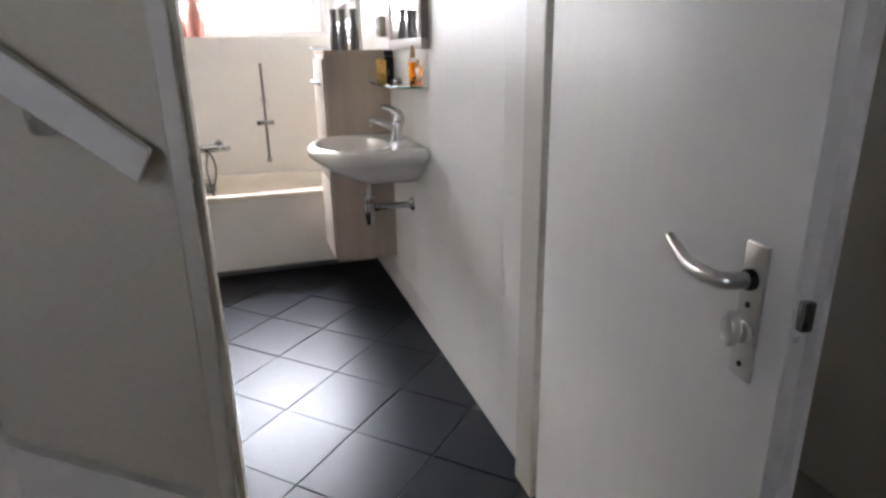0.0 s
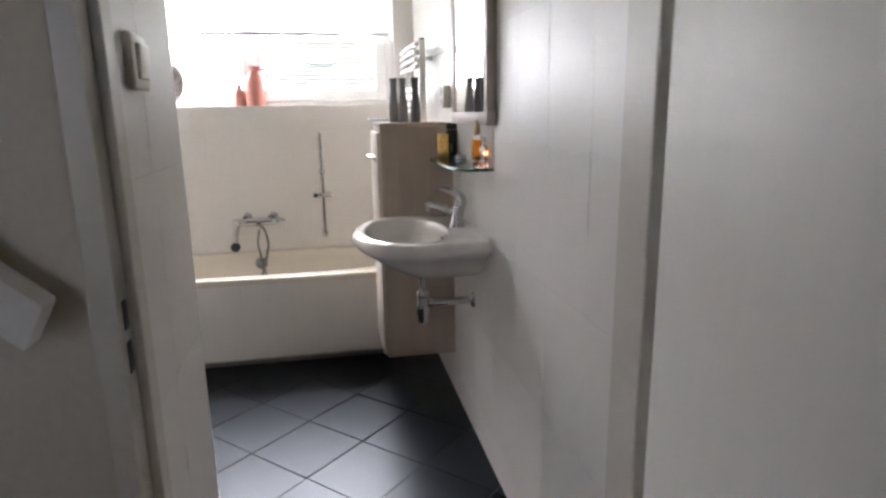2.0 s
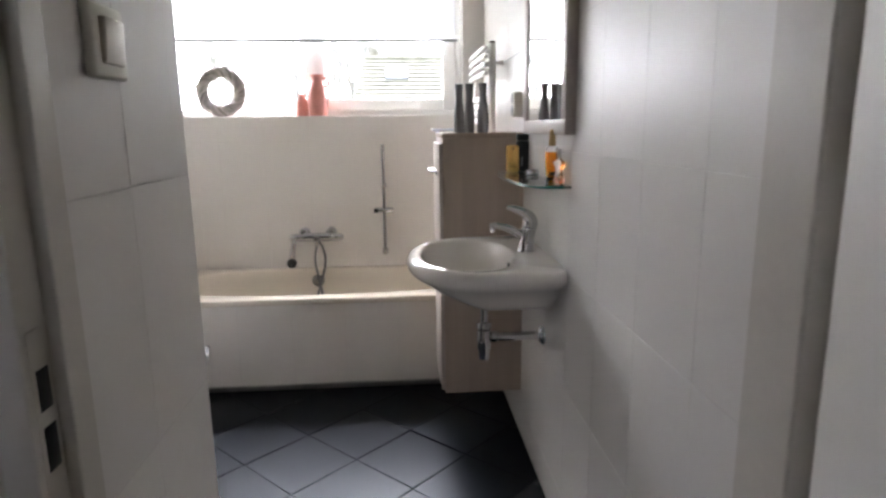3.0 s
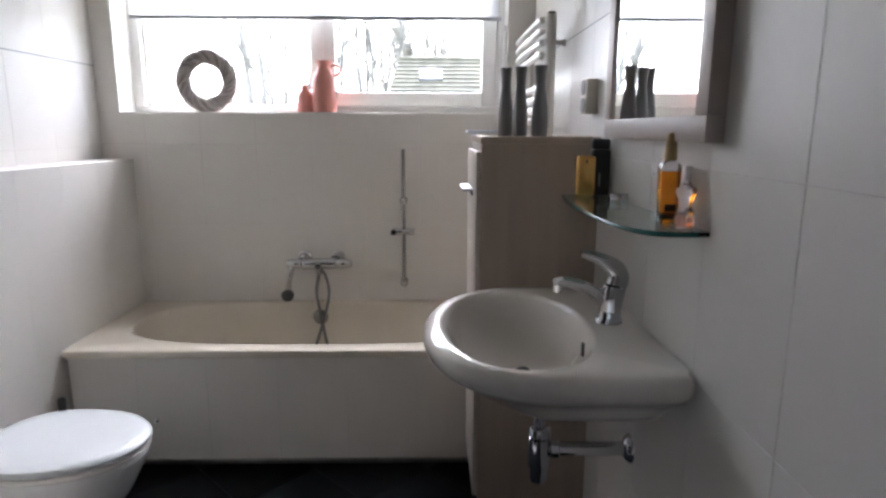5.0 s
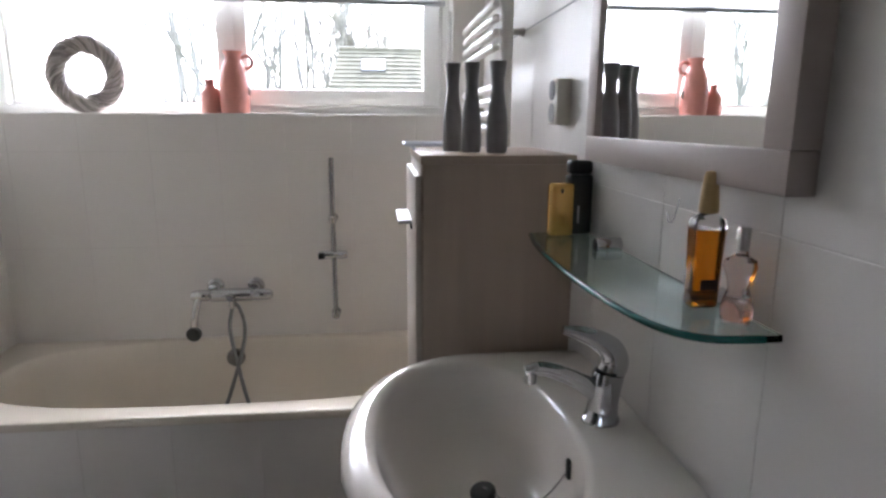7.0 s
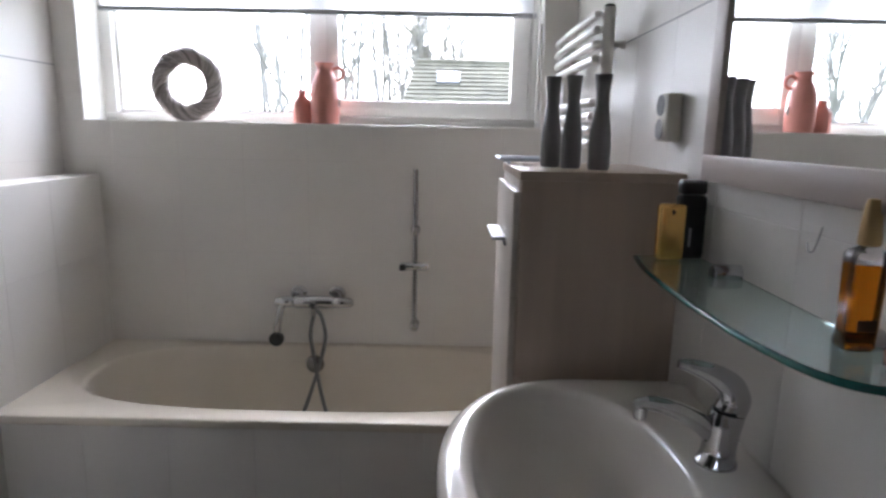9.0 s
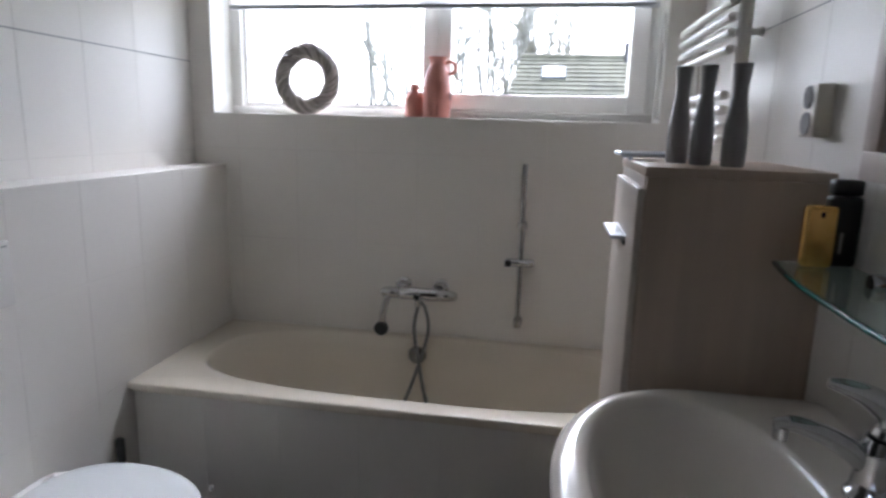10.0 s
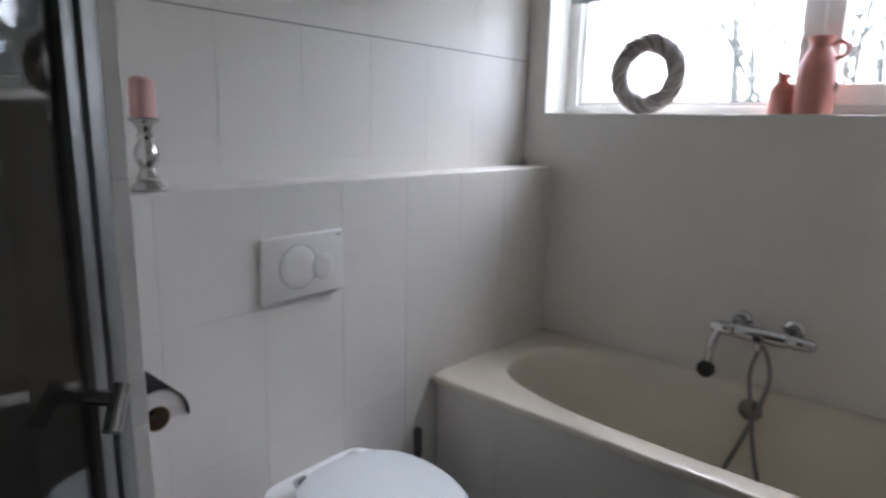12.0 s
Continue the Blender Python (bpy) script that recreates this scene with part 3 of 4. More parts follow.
# ---- washbasin ----
def washbasin():
    w = thing("washbasin", (-0.2, -1.515, 0.65), "cream ceramic wall-hung washbasin with a rounded front", "washbasin")
    cy = -1.506
    N = 120

    def dee(front, half, back, z, cx=-0.20, y=cy):
        """Rounded to the front, straight-sided to the wall."""
        pts = []
        for i in range(N):
            th = 2 * math.pi * i / N
            c, s = math.cos(th), math.sin(th)
            if c <= 0:
                n = 2.25
                a = front
            else:
                k = min(1.0, c * 3)
                n = 2.25 + 24 * k
                a = back
            r = 1 / ((abs(c) / a) ** n + (abs(s) / half) ** n) ** (1 / n)
            pts.append((cx + r * c, y + r * s, z))
        return pts

    def oval(cx, a, b, z, y=cy, n=2.15):
        return outline(cx, y, a, b, n, z, N)

    B = 0.197
    # underside from the wall bracket up to the lip, then over the rim into the bowl
    rings = [dee(0.02, 0.080, B * 0.5, 0.694), dee(0.040, 0.112, B, 0.696), dee(0.070, 0.142, B, 0.706), dee(0.106, 0.166, B, 0.721), dee(0.140, 0.188, B, 0.738), dee(0.176, 0.210, B, 0.758),
             dee(0.206, 0.236, B, 0.778), dee(0.232, 0.266, B, 0.797), dee(0.250, 0.290, B, 0.811), dee(0.260, 0.304, B, 0.824), dee(0.263, 0.309, B, 0.837),
             dee(0.259, 0.307, B, 0.851), dee(0.248, 0.301, B, 0.861), dee(0.234, 0.292, B, 0.8645),
             oval(-0.264, 0.160, 0.262, 0.8630), oval(-0.264, 0.152, 0.255, 0.8590), oval(-0.264, 0.146, 0.248, 0.849),
             oval(-0.262, 0.137, 0.236, 0.820), oval(-0.254, 0.121, 0.205, 0.775), oval(-0.240, 0.095, 0.155, 0.738), oval(-0.222, 0.060, 0.09, 0.722), oval(-0.21, 0.022, 0.022, 0.717)]
    part("bowl", loft(rings, True, True), M_CERAM, w)
    part("drain", lathe([(0.024, 0.720), (0.024, 0.7245), (0.018, 0.7255), (0.005, 0.722)], (-0.212, cy, 0), 24), M_CHROME, w, "chrome drain ring")
    plug = lathe([(0.018, -0.004), (0.021, 0.0), (0.021, 0.006), (0.016, 0.011), (0.004, 0.012)], (0, 0, 0), 22)
    bmesh.ops.transform(plug, matrix=pose(-0.243, cy + 0.022, 0.735, 15, -12, 0), verts=plug.verts[:])
    part("plug", plug, M_RUBBER, w, "dark rubber plug")
    part("overflow_slot", box(-0.139, -0.133, cy - 0.072, cy - 0.060, 0.812, 0.842, 0.0025), M_DARKMETAL, w, "dark overflow slot")
    chain = spline([(-0.141, cy - 0.066, 0.818), (-0.155, cy - 0.058, 0.790), (-0.172, cy - 0.045, 0.762), (-0.19, cy - 0.028, 0.742), (-0.215, cy + 0.0, 0.738), (-0.243, cy + 0.022, 0.748)], 6)
    part("chain", tube(chain, 0.0016, 6), M_CHROME, w, "thin chrome plug chain")
    for y in (-1.575, -1.440):
        part("fixing_cap", box(-0.085, -0.02, y - 0.012, y + 0.012, 0.688, 0.6985, 0.003), M_DARKMETAL, w)


washbasin()


def basin_tap():
    t = thing("basin_mixer_tap", (-0.06, -1.5, 0.862), "chrome single-lever basin mixer", "tap")
    x, y = -0.065, -1.502
    body = []
    for dx, z, rx, ry in ((0, 0.8635, 0.029, 0.027), (0, 0.869, 0.0285, 0.0265), (0.001, 0.874, 0.0245, 0.0235), (0.002, 0.892, 0.0235, 0.0225), (0.004, 0.915, 0.0240, 0.0225), (0.007, 0.934, 0.0245, 0.0220), (0.009, 0.942, 0.0235, 0.0210)):
        body.append([(x + dx + rx * math.cos(a), y + ry * math.sin(a), z - 0.16 * rx * math.cos(a) * (z > 0.93)) for a in np.linspace(0, 2 * math.pi, 32, False)])
    part("base", loft(body), M_CHROME, t)
    # solid black ring stands in for the shade between body and lever
    part("lever_shade_ring", lathe([(0.019, 0.938), (0.019, 0.9475)], (x + 0.008, y, 0), 24), M_DARKMETAL, t, "thin dark ring drawn as the shaded gap under the lever")
    sp = spline([(x - 0.002, y, 0.902), (x - 0.028, y, 0.924), (x - 0.062, y, 0.942), (x - 0.098, y, 0.952), (x - 0.122, y, 0.949)], 6)
    part("spout", tube(sp, [0.0165 - 0.0070 * i / (len(sp) - 1) for i in range(len(sp))], 18, flat=0.8), M_CHROME, t)
    part("aerator", lathe([(0.0085, 0.930), (0.0095, 0.934), (0.0095, 0.948)], (x - 0.113, y, 0), 16), M_CHROME, t)
    lv = spline([(x + 0.012, y, 0.9435), (x + 0.016, y, 0.960), (x + 0.008, y, 0.980), (x - 0.018, y, 0.998), (x - 0.046, y, 1.008), (x - 0.066, y, 1.012)], 6)
    grow = [0.0225, 0.0225, 0.0195, 0.0145, 0.0105, 0.0065]
    part("lever", tube(lv, [float(np.interp(i / 6, range(6), grow)) for i in range(len(lv))], 18, flat=0.82), M_CHROME, t)


basin_tap()


def bottle_trap():
    t = thing("bottle_trap", (-0.21, -1.5, 0.48), "chrome bottle trap with a pipe to the wall", "drain pipe")
    x, y, z = -0.205, -1.5, 0.566
    part("tailpiece", lathe([(0.018, 0.700), (0.018, 0.690), (0.0125, 0.686), (0.0125, 0.612)], (x, y, 0), 20), M_CHROME, t)
    part("collar_nut", lathe([(0.0150, 0.622), (0.0225, 0.619), (0.0255, 0.612), (0.0255, 0.600), (0.0225, 0.597)], (x, y, 0), 12), M_CHROME, t, "knurled chrome nut")
    part("cup", lathe([(0.006, 0.486), (0.017, 0.488), (0.0195, 0.494), (0.0205, 0.520), (0.0235, 0.524), (0.0245, 0.560), (0.0235, 0.594), (0.0185, 0.5965)], (x, y, 0), 28), M_CHROME, t)
    part("nut", lathe([(0.0170, 0), (0.0205, 0.003), (0.0205, 0.020), (0.0170, 0.023)], (x + 0.022, y, z), 8, axis="x"), M_CHROME, t)
    part("waste_pipe", lathe([(0.0155, x + 0.020), (0.0155, -0.004)], (0, y, z), 24, axis="x"), M_CHROME, t)
    part("rosette", lathe([(0.0165, -0.018), (0.024, -0.014), (0.033, -0.004), (0.034, -0.0005)], (0, y, z), 28, axis="x"), M_CHROME, t)


bottle_trap()


# ---- tall cabinet ----
CY0, CY1, CZ0, CZ1, CX = -1.138, -0.775, 0.200, 1.249, -0.313


def wall_cabinet():
    c = thing("bathroom_cabinet", (-0.16, -0.96, CZ0), "tall taupe wood-look wall cabinet with cream front", "cabinet")
    part("side_panel", box(CX, -0.001, CY0, CY0 + 0.018, CZ0, CZ1 - 0.0185, 0.001), M_TAUPE, c)
    part("side_panel", box(CX, -0.001, CY1 - 0.018, CY1, CZ0, CZ1 - 0.0185, 0.001), M_TAUPE, c)
    part("top_panel", box(CX - 0.004, -0.001, CY0 - 0.001, CY1 + 0.001, CZ1 - 0.018, CZ1, 0.0015), M_TAUPE, c)
    part("bottom_panel", box(CX, -0.001, CY0 + 0.0185, CY1 - 0.0185, CZ0, CZ0 + 0.018, 0.001), M_TAUPE, c)
    part("back_panel", box(-0.010, -0.002, CY0 + 0.0185, CY1 - 0.0185, CZ0 + 0.0185, CZ1 - 0.0185), M_TAUPE, c)
    part("front_rail", box(CX - 0.002, CX + 0.014, CY0 + 0.0185, CY1 - 0.0185, CZ1 - 0.052, CZ1 - 0.0185, 0.001), M_CREAM, c)
    door = part("door", box(CX - 0.0145, CX - 0.0025, CY0 + 0.004, CY1 - 0.004, 0.620, CZ1 - 0.040, 0.0015), M_CREAM, c, "cream door panel")
    part("handle", box(CX - 0.045, CX - 0.0145, -1.025, -0.850, 1.095, 1.103, 0.002), material("brushed_handle", (0.30, 0.31, 0.34), 0.5, 0.4, grain=90, vary=0.1), door, "flat brushed metal ledge handle")
    part("handle_face", box(CX - 0.0185, CX - 0.0147, -1.025, -0.850, 1.083, 1.0945, 0.001), M_BLACK, door, "dark handle underside")
    part("door", box(CX - 0.0145, CX - 0.0025, CY0 + 0.004, CY1 - 0.004, CZ0 + 0.012, 0.616, 0.0015), M_CREAM, c, "cream lower door panel")
    return c


wall_cabinet()


def vase(x, y, r, h):
    v = lathe([(r * 0.92, 0), (r, 0.004), (r * 1.04, h * 0.22), (r * 1.0, h * 0.38), (r * 0.78, h * 0.55), (r * 0.62, h * 0.70), (r * 0.63, h * 0.80), (r * 0.74, h * 0.92), (r * 0.82, h), (r * 0.73, h - 0.002), (r * 0.55, h * 0.88), (r * 0.40, h * 0.6), (r * 0.3, h * 0.4)], (0, 0, 0), 32)
    ob = part("vase", v, M_VASE)
    ob.location = (x, y, CZ1)
    return tagged(ob, "slender dark grey waisted vase on the cabinet", "vase", "three grey vases")


vase(-0.232, -0.955, 0.0212, 0.190)
vase(-0.196, -1.000, 0.0207, 0.189)
vase(-0.148, -1.045, 0.0218, 0.188)


def trivet():
    pale = material("pale_trivet_metal", (0.72, 0.76, 0.84), 0.4, 0.5, vary=0.08)
    t = thing("metal_trivet", (-0.26, -0.84, CZ1), "small silver metal grid lying on the cabinet", "trivet")
    z = CZ1 + 0.0125
    for i in range(7):
        y = -0.905 + 0.02 * i
        part("bar", tube([(-0.335, y, z), (-0.20, y, z)], 0.0042, 8), pale, t)
    for x in (-0.335, -0.20):
        part("rim_bar", tube([(x, -0.91, z), (x, -0.78, z)], 0.004, 8), pale, t)
    for x in (-0.315, -0.21):
        for y in (-0.895, -0.795):
            part("foot", lathe([(0.004, 0), (0.004, 0.0115)], (x, y, CZ1), 8), pale, t)


trivet()


# ---- towel radiator ----
def towel_radiator():
    r = thing("towel_radiator", (-0.05, -0.4, 0.7), "cream tubular towel radiator on the wall", "radiator")
    ya, yb, px = -0.690, -0.160, -0.058
    for y in (ya, yb):
        pl = part("post", tube([(px, y, 0.70), (px, y, 1.632)], 0.0165, 16), M_RAD, r)
        part("cap", lathe([(0.013, 1.632), (0.013, 1.637), (0.009, 1.640)], (px, y, 0), 14), M_DARKMETAL, pl, "dark end cap")
    for z in (1.612, 1.577, 1.541, 1.505, 1.400, 1.365, 1.330, 1.295, 1.19, 1.155, 1.12, 0.98, 0.945, 0.91, 0.80, 0.765):
        pts = [(px - 0.022, ya - 0.012, z), (px - 0.030, ya - 0.008, z), (px - 0.034, ya + 0.02, z), (px - 0.036, (ya + yb) / 2, z), (px - 0.034, yb - 0.02, z), (px - 0.030, yb + 0.02, z)]
        part("bar", tube(pts, [0.0085, 0.0115, 0.0115, 0.0115, 0.0115, 0.011], 14), M_RAD, r)
    for y, z in ((ya + 0.055, 1.552), (yb - 0.05, 1.552), (ya + 0.055, 0.86), (yb - 0.05, 0.86)):
        part("wall_bracket", lathe([(0.012, 0), (0.012, -0.008), (0.008, -0.012), (0.008, -0.085)], (0, y, z), 14, axis="x"), M_RAD, r)


towel_radiator()


# ---- mirror and glass shelf ----
def wall_mirror():
    m = thing("wall_mirror", (-0.02, -1.525, 1.6), "rectangular mirror in a wide taupe wooden frame", "mirror")
    y0, y1, z0, z1, w = -1.822, -1.272, 1.248, 1.96, 0.042
    xf = -0.032
    part("frame_rail", box(xf, -0.001, y0 + 0.0005, y1 - 0.0005, z0, z0 + w, 0.002), M_TAUPE2, m)
    part("frame_rail", box(xf, -0.001, y0 + 0.0005, y1 - 0.0005, z1 - w, z1, 0.002), M_TAUPE2, m)
    part("frame_stile", box(xf, -0.001, y0, y0 + w, z0 + w + 0.0005, z1 - w - 0.0005, 0.002), M_TAUPE2, m)
    part("frame_stile", box(xf, -0.001, y1 - w, y1, z0 + w + 0.0005, z1 - w - 0.0005, 0.002), M_TAUPE2, m)
    part("glass", box(-0.026, -0.003, y0 + w - 0.006, y1 - w + 0.006, z0 + w - 0.006, z1 - w + 0.006), M_MIRROR, m, "mirror glass", False)


wall_mirror()


def glass_shelf():
    s = thing("glass_shelf", (-0.06, -1.5, 1.105), "bow-fronted glass shelf on chrome wall clips", "shelf")
    edge = spline([(-0.112, -1.222, 0), (-0.128, -1.33, 0), (-0.134, -1.47, 0), (-0.132, -1.60, 0), (-0.124, -1.69, 0), (-0.107, -1.760, 0), (-0.075, -1.795, 0), (-0.02, -1.802, 0)], 6)
    outl = [(-0.002, -1.218)] + [(p.x, p.y) for p in edge] + [(-0.002, -1.802)]
    plate = part("glass_plate", prism(outl, 1.100, 1.1075), M_SHELFGLASS, s, "clear greenish glass plate")
    plate.visible_shadow = False
    rim = [(p.x - 0.0012, p.y, 1.10375) for p in edge]
    part("polished_edge", tube(rim, 0.0044, 10), M_SHELFEDGE, s, "polished green glass edge")
    for y in (-1.378, -1.690):
        part("clip", lathe([(0.0145, -0.001), (0.0145, -0.040), (0.0125, -0.043), (0.004, -0.043)], (0, y, 1.112), 22, axis="x"), M_CHROME, s, "round chrome shelf clip")
        part("clip_face", lathe([(0.0125, -0.0435), (0.011, -0.0445), (0.003, -0.0445)], (0, y, 1.112), 20, axis="x"), M_DARKMETAL, s, "dark clip end")


glass_shelf()
SZ = 1.1078


def gold_flask():
    b = thing("perfume_flask", (-0.068, -1.258, SZ), "flat gold bar-shaped perfume flask on the glass shelf", "perfume bottle")
    part("body", box(-0.092, -0.044, -1.266, -1.248, SZ, SZ + 0.098, 0.0075, 4), M_GOLD, b)
    part("emblem", box(-0.0705, -0.0655, -1.2672, -1.2658, SZ + 0.080, SZ + 0.088, 0.0005), M_LABEL, b, "small dark emblem")


def black_flask():
    b = thing("deodorant_bottle", (-0.022, -1.24, SZ), "black bottle with a black cap beside the gold flask", "bottle")
    part("body", box(-0.052, -0.005, -1.252, -1.222, SZ, SZ + 0.112, 0.007, 3), M_BLACK, b)
    part("cap", box(-0.0505, -0.0065, -1.2505, -1.2235, SZ + 0.1125, SZ + 0.138, 0.006, 3), M_BLACK, b)
    part("lettering", box(-0.034, -0.030, -1.2526, -1.2518, SZ + 0.022, SZ + 0.055, 0.0002), M_DARKGROUT, b, "grey vertical lettering")


def amber_bottle():
    b = thing("oil_bottle", (-0.033, -1.698, SZ), "amber oil bottle with a gold cap on the glass shelf", "bottle")
    cx, cy = -0.033, -1.698

    def sq(a, d, z, n=5):
        return outline(cx, cy, 0.88 * a, 0.9 * d, n, z, 40)
    oil = [sq(0.0155, 0.0125, SZ), sq(0.0180, 0.0145, SZ + 0.004), sq(0.0194, 0.0155, SZ + 0.06), sq(0.0204, 0.0162, SZ + 0.090)]
    part("oil", loft(oil), M_AMBER, b, "amber oil")
    glass = [sq(0.0204, 0.0162, SZ + 0.0903), sq(0.0202, 0.0160, SZ + 0.097), sq(0.018, 0.0145, SZ + 0.102), sq(0.011, 0.011, SZ + 0.106, 2.2), sq(0.0095, 0.0095, SZ + 0.108, 2.2)]
    part("shoulder", loft(glass), M_FLASK, b, "clear glass shoulder")
    part("label_bars", box(cx - 0.010, cx + 0.010, cy - 0.0156, cy - 0.0148, SZ + 0.022, SZ + 0.034, 0.0003), M_LABEL, b, "dark printed band")
    part("cap", lathe([(0.0104, SZ + 0.1085), (0.0108, SZ + 0.112), (0.0094, SZ + 0.134), (0.0080, SZ + 0.148), (0.0062, SZ + 0.154), (0.001, SZ + 0.155)], (cx, cy, 0), 24), M_GOLDCAP, b, "tapered gold cap")


def torso_bottle():
    b = thing("perfume_bottle", (-0.022, -1.745, SZ), "waisted clear perfume bottle with rose liquid", "perfume bottle")
    cx, cy = -0.026, -1.758
    prof = [(0.017, 0), (0.019, 0.004), (0.0195, 0.018), (0.0165, 0.030), (0.0125, 0.042), (0.0155, 0.056), (0.0205, 0.068), (0.0185, 0.076), (0.008, 0.082), (0.0065, 0.088)]
    part("flask", lathe([(0.84 * r, 0.88 * h + SZ) for r, h in prof], (cx, cy, 0), 30), M_FLASK, b, "clear waisted glass")
    part("liquid", lathe([(0.0125, 0.0035 + SZ), (0.0145, 0.006 + SZ), (0.0150, 0.016 + SZ), (0.0134, 0.023 + SZ)], (cx, cy, 0), 26), M_ROSE, b, "rose-coloured perfume")
    part("spray_cap", lathe([(0.006, 0.0776 + SZ), (0.0065, 0.079 + SZ), (0.0065, 0.100 + SZ), (0.005, 0.102 + SZ)], (cx, cy, 0), 18), M_STEEL, b, "grey spray cap")


gold_flask()
black_flask()
amber_bottle()
torso_bottle()

hk = tube(spline([(0.0, -1.567, 1.215), (-0.004, -1.567, 1.196), (-0.008, -1.567, 1.184), (-0.014, -1.567, 1.185), (-0.016, -1.567, 1.196)], 6), 0.0008, 8)
tagged(part("wall_hook", hk, M_RAIL), "small wire hook stuck on the tiles", "hook")


def double_socket():
    s = thing("wall_socket", (-0.02, -1.055, 1.36), "white double wall socket mounted on the tiles", "socket")
    y0, y1, z0, z1 = -1.084, -1.020, 1.308, 1.402
    part("housing", box(-0.032, -0.0005, y0, y1, z0, z1, 0.005, 3), M_SWITCH, s)
    for z in (1.332, 1.379):
        part("socket_well", lathe([(0.0205, -0.0345), (0.0205, -0.0325), (0.0175, -0.0325), (0.016, -0.0322)], (0, (y0 + y1) / 2, z), 26, axis="x"), M_DARKGROUT, s, "round grey socket well")


double_socket()


# ---- toilet ----
def toilet():
    t = thing("toilet", (-1.5, -1.15, 0.2), "white wall-hung toilet with a closed lid", "toilet")
    cy, N = -1.152, 84

    def egg(x_back, x_front, half, z, sq=2.4):
        pts = []
        cx = x_back + (x_front - x_back) * 0.42
        for i in range(N):
            th = 2 * math.pi * i / N
            c, s = math.cos(th), math.sin(th)
            a = (x_front - cx) if c > 0 else (cx - x_back)
            n = 2.1 if c > 0 else sq
            r = 1 / ((abs(c) / a) ** n + (abs(s) / half) ** n) ** (1 / n)
            pts.append((cx + r * c, cy + r * s, z + 0.006))
        return pts
    W = LEDGE_X + 0.002
    bowl = [egg(W, -1.52, 0.085, 0.070, 6), egg(W, -1.45, 0.120, 0.095, 6), egg(W, -1.37, 0.150, 0.16, 6), egg(W, -1.305, 0.166, 0.25, 6), egg(W, -1.270, 0.175, 0.32, 7), egg(W, -1.258, 0.178, 0.355, 7), egg(W, -1.262, 0.175, 0.364, 7)]
    part("bowl", loft(bowl), M_WC, t)
    B = -1.690
    seat = [egg(B, -1.262, 0.178, 0.3665), egg(B, -1.252, 0.183, 0.372), egg(B, -1.252, 0.183, 0.380), egg(B, -1.257, 0.180, 0.384)]
    part("seat", loft(seat), M_SEAT, t)
    lid = [egg(B, -1.262, 0.177, 0.3865), egg(B, -1.250, 0.185, 0.391), egg(B, -1.250, 0.185, 0.400), egg(B, -1.256, 0.181, 0.4065), egg(B + 0.01, -1.275, 0.168, 0.4105), egg(B + 0.05, -1.34, 0.12, 0.413), egg(B + 0.12, -1.46, 0.05, 0.4138)]
    part("lid", loft(lid), M_LID, t)
    for y in (cy - 0.085, cy + 0.085):
        part("hinge", tube([(-1.697, y - 0.014, 0.393), (-1.697, y + 0.014, 0.393)], 0.0125, 14), M_CHROME, t, "chrome hinge")
    part("bumper", lathe([(0.006, 0), (0.006, 0.010)], (-1.30, cy + 0.172, 0.372), 10), M_CHROME, t)


toilet()


def flush_plate():
    f = thing("flush_plate", (LEDGE_X, -1.155, 0.93), "white flush plate with two round buttons", "flush plate")
    y0, y1, z0, z1 = -1.288, -1.043, 0.855, 1.014
    part("plate", box(LEDGE_X + 0.0002, LEDGE_X + 0.012, y0, y1, z0, z1, 0.003, 3), M_SEAT, f)
    for y, r in ((-1.184, 0.054), (-1.110, 0.034)):
        z = 0.934 if r > 0.05 else 0.925
        o = 0.0 if r > 0.05 else 0.001
        part("button", lathe([(r, LEDGE_X + 0.0115), (r, LEDGE_X + 0.0127 + o), (r - 0.0012, LEDGE_X + 0.0133 + o), (r * 0.5, LEDGE_X + 0.0130 + o)], (0, y, z), 40, axis="x"), M_SEAT, f, "round flush button")
    part("button_ring", lathe([(0.0562, LEDGE_X + 0.0118), (0.0562, LEDGE_X + 0.0126), (0.0545, LEDGE_X + 0.0126), (0.0545, LEDGE_X + 0.0118)], (0, -1.184, 0.934), 40, False, False, axis="x"), M_DARKGROUT, f, "fine grey gap ring")
    part("mark", box(LEDGE_X + 0.0118, LEDGE_X + 0.0124, -1.066, -1.051, 1.000, 1.004), M_DARKGROUT, f, "tiny grey mark", False)


flush_plate()


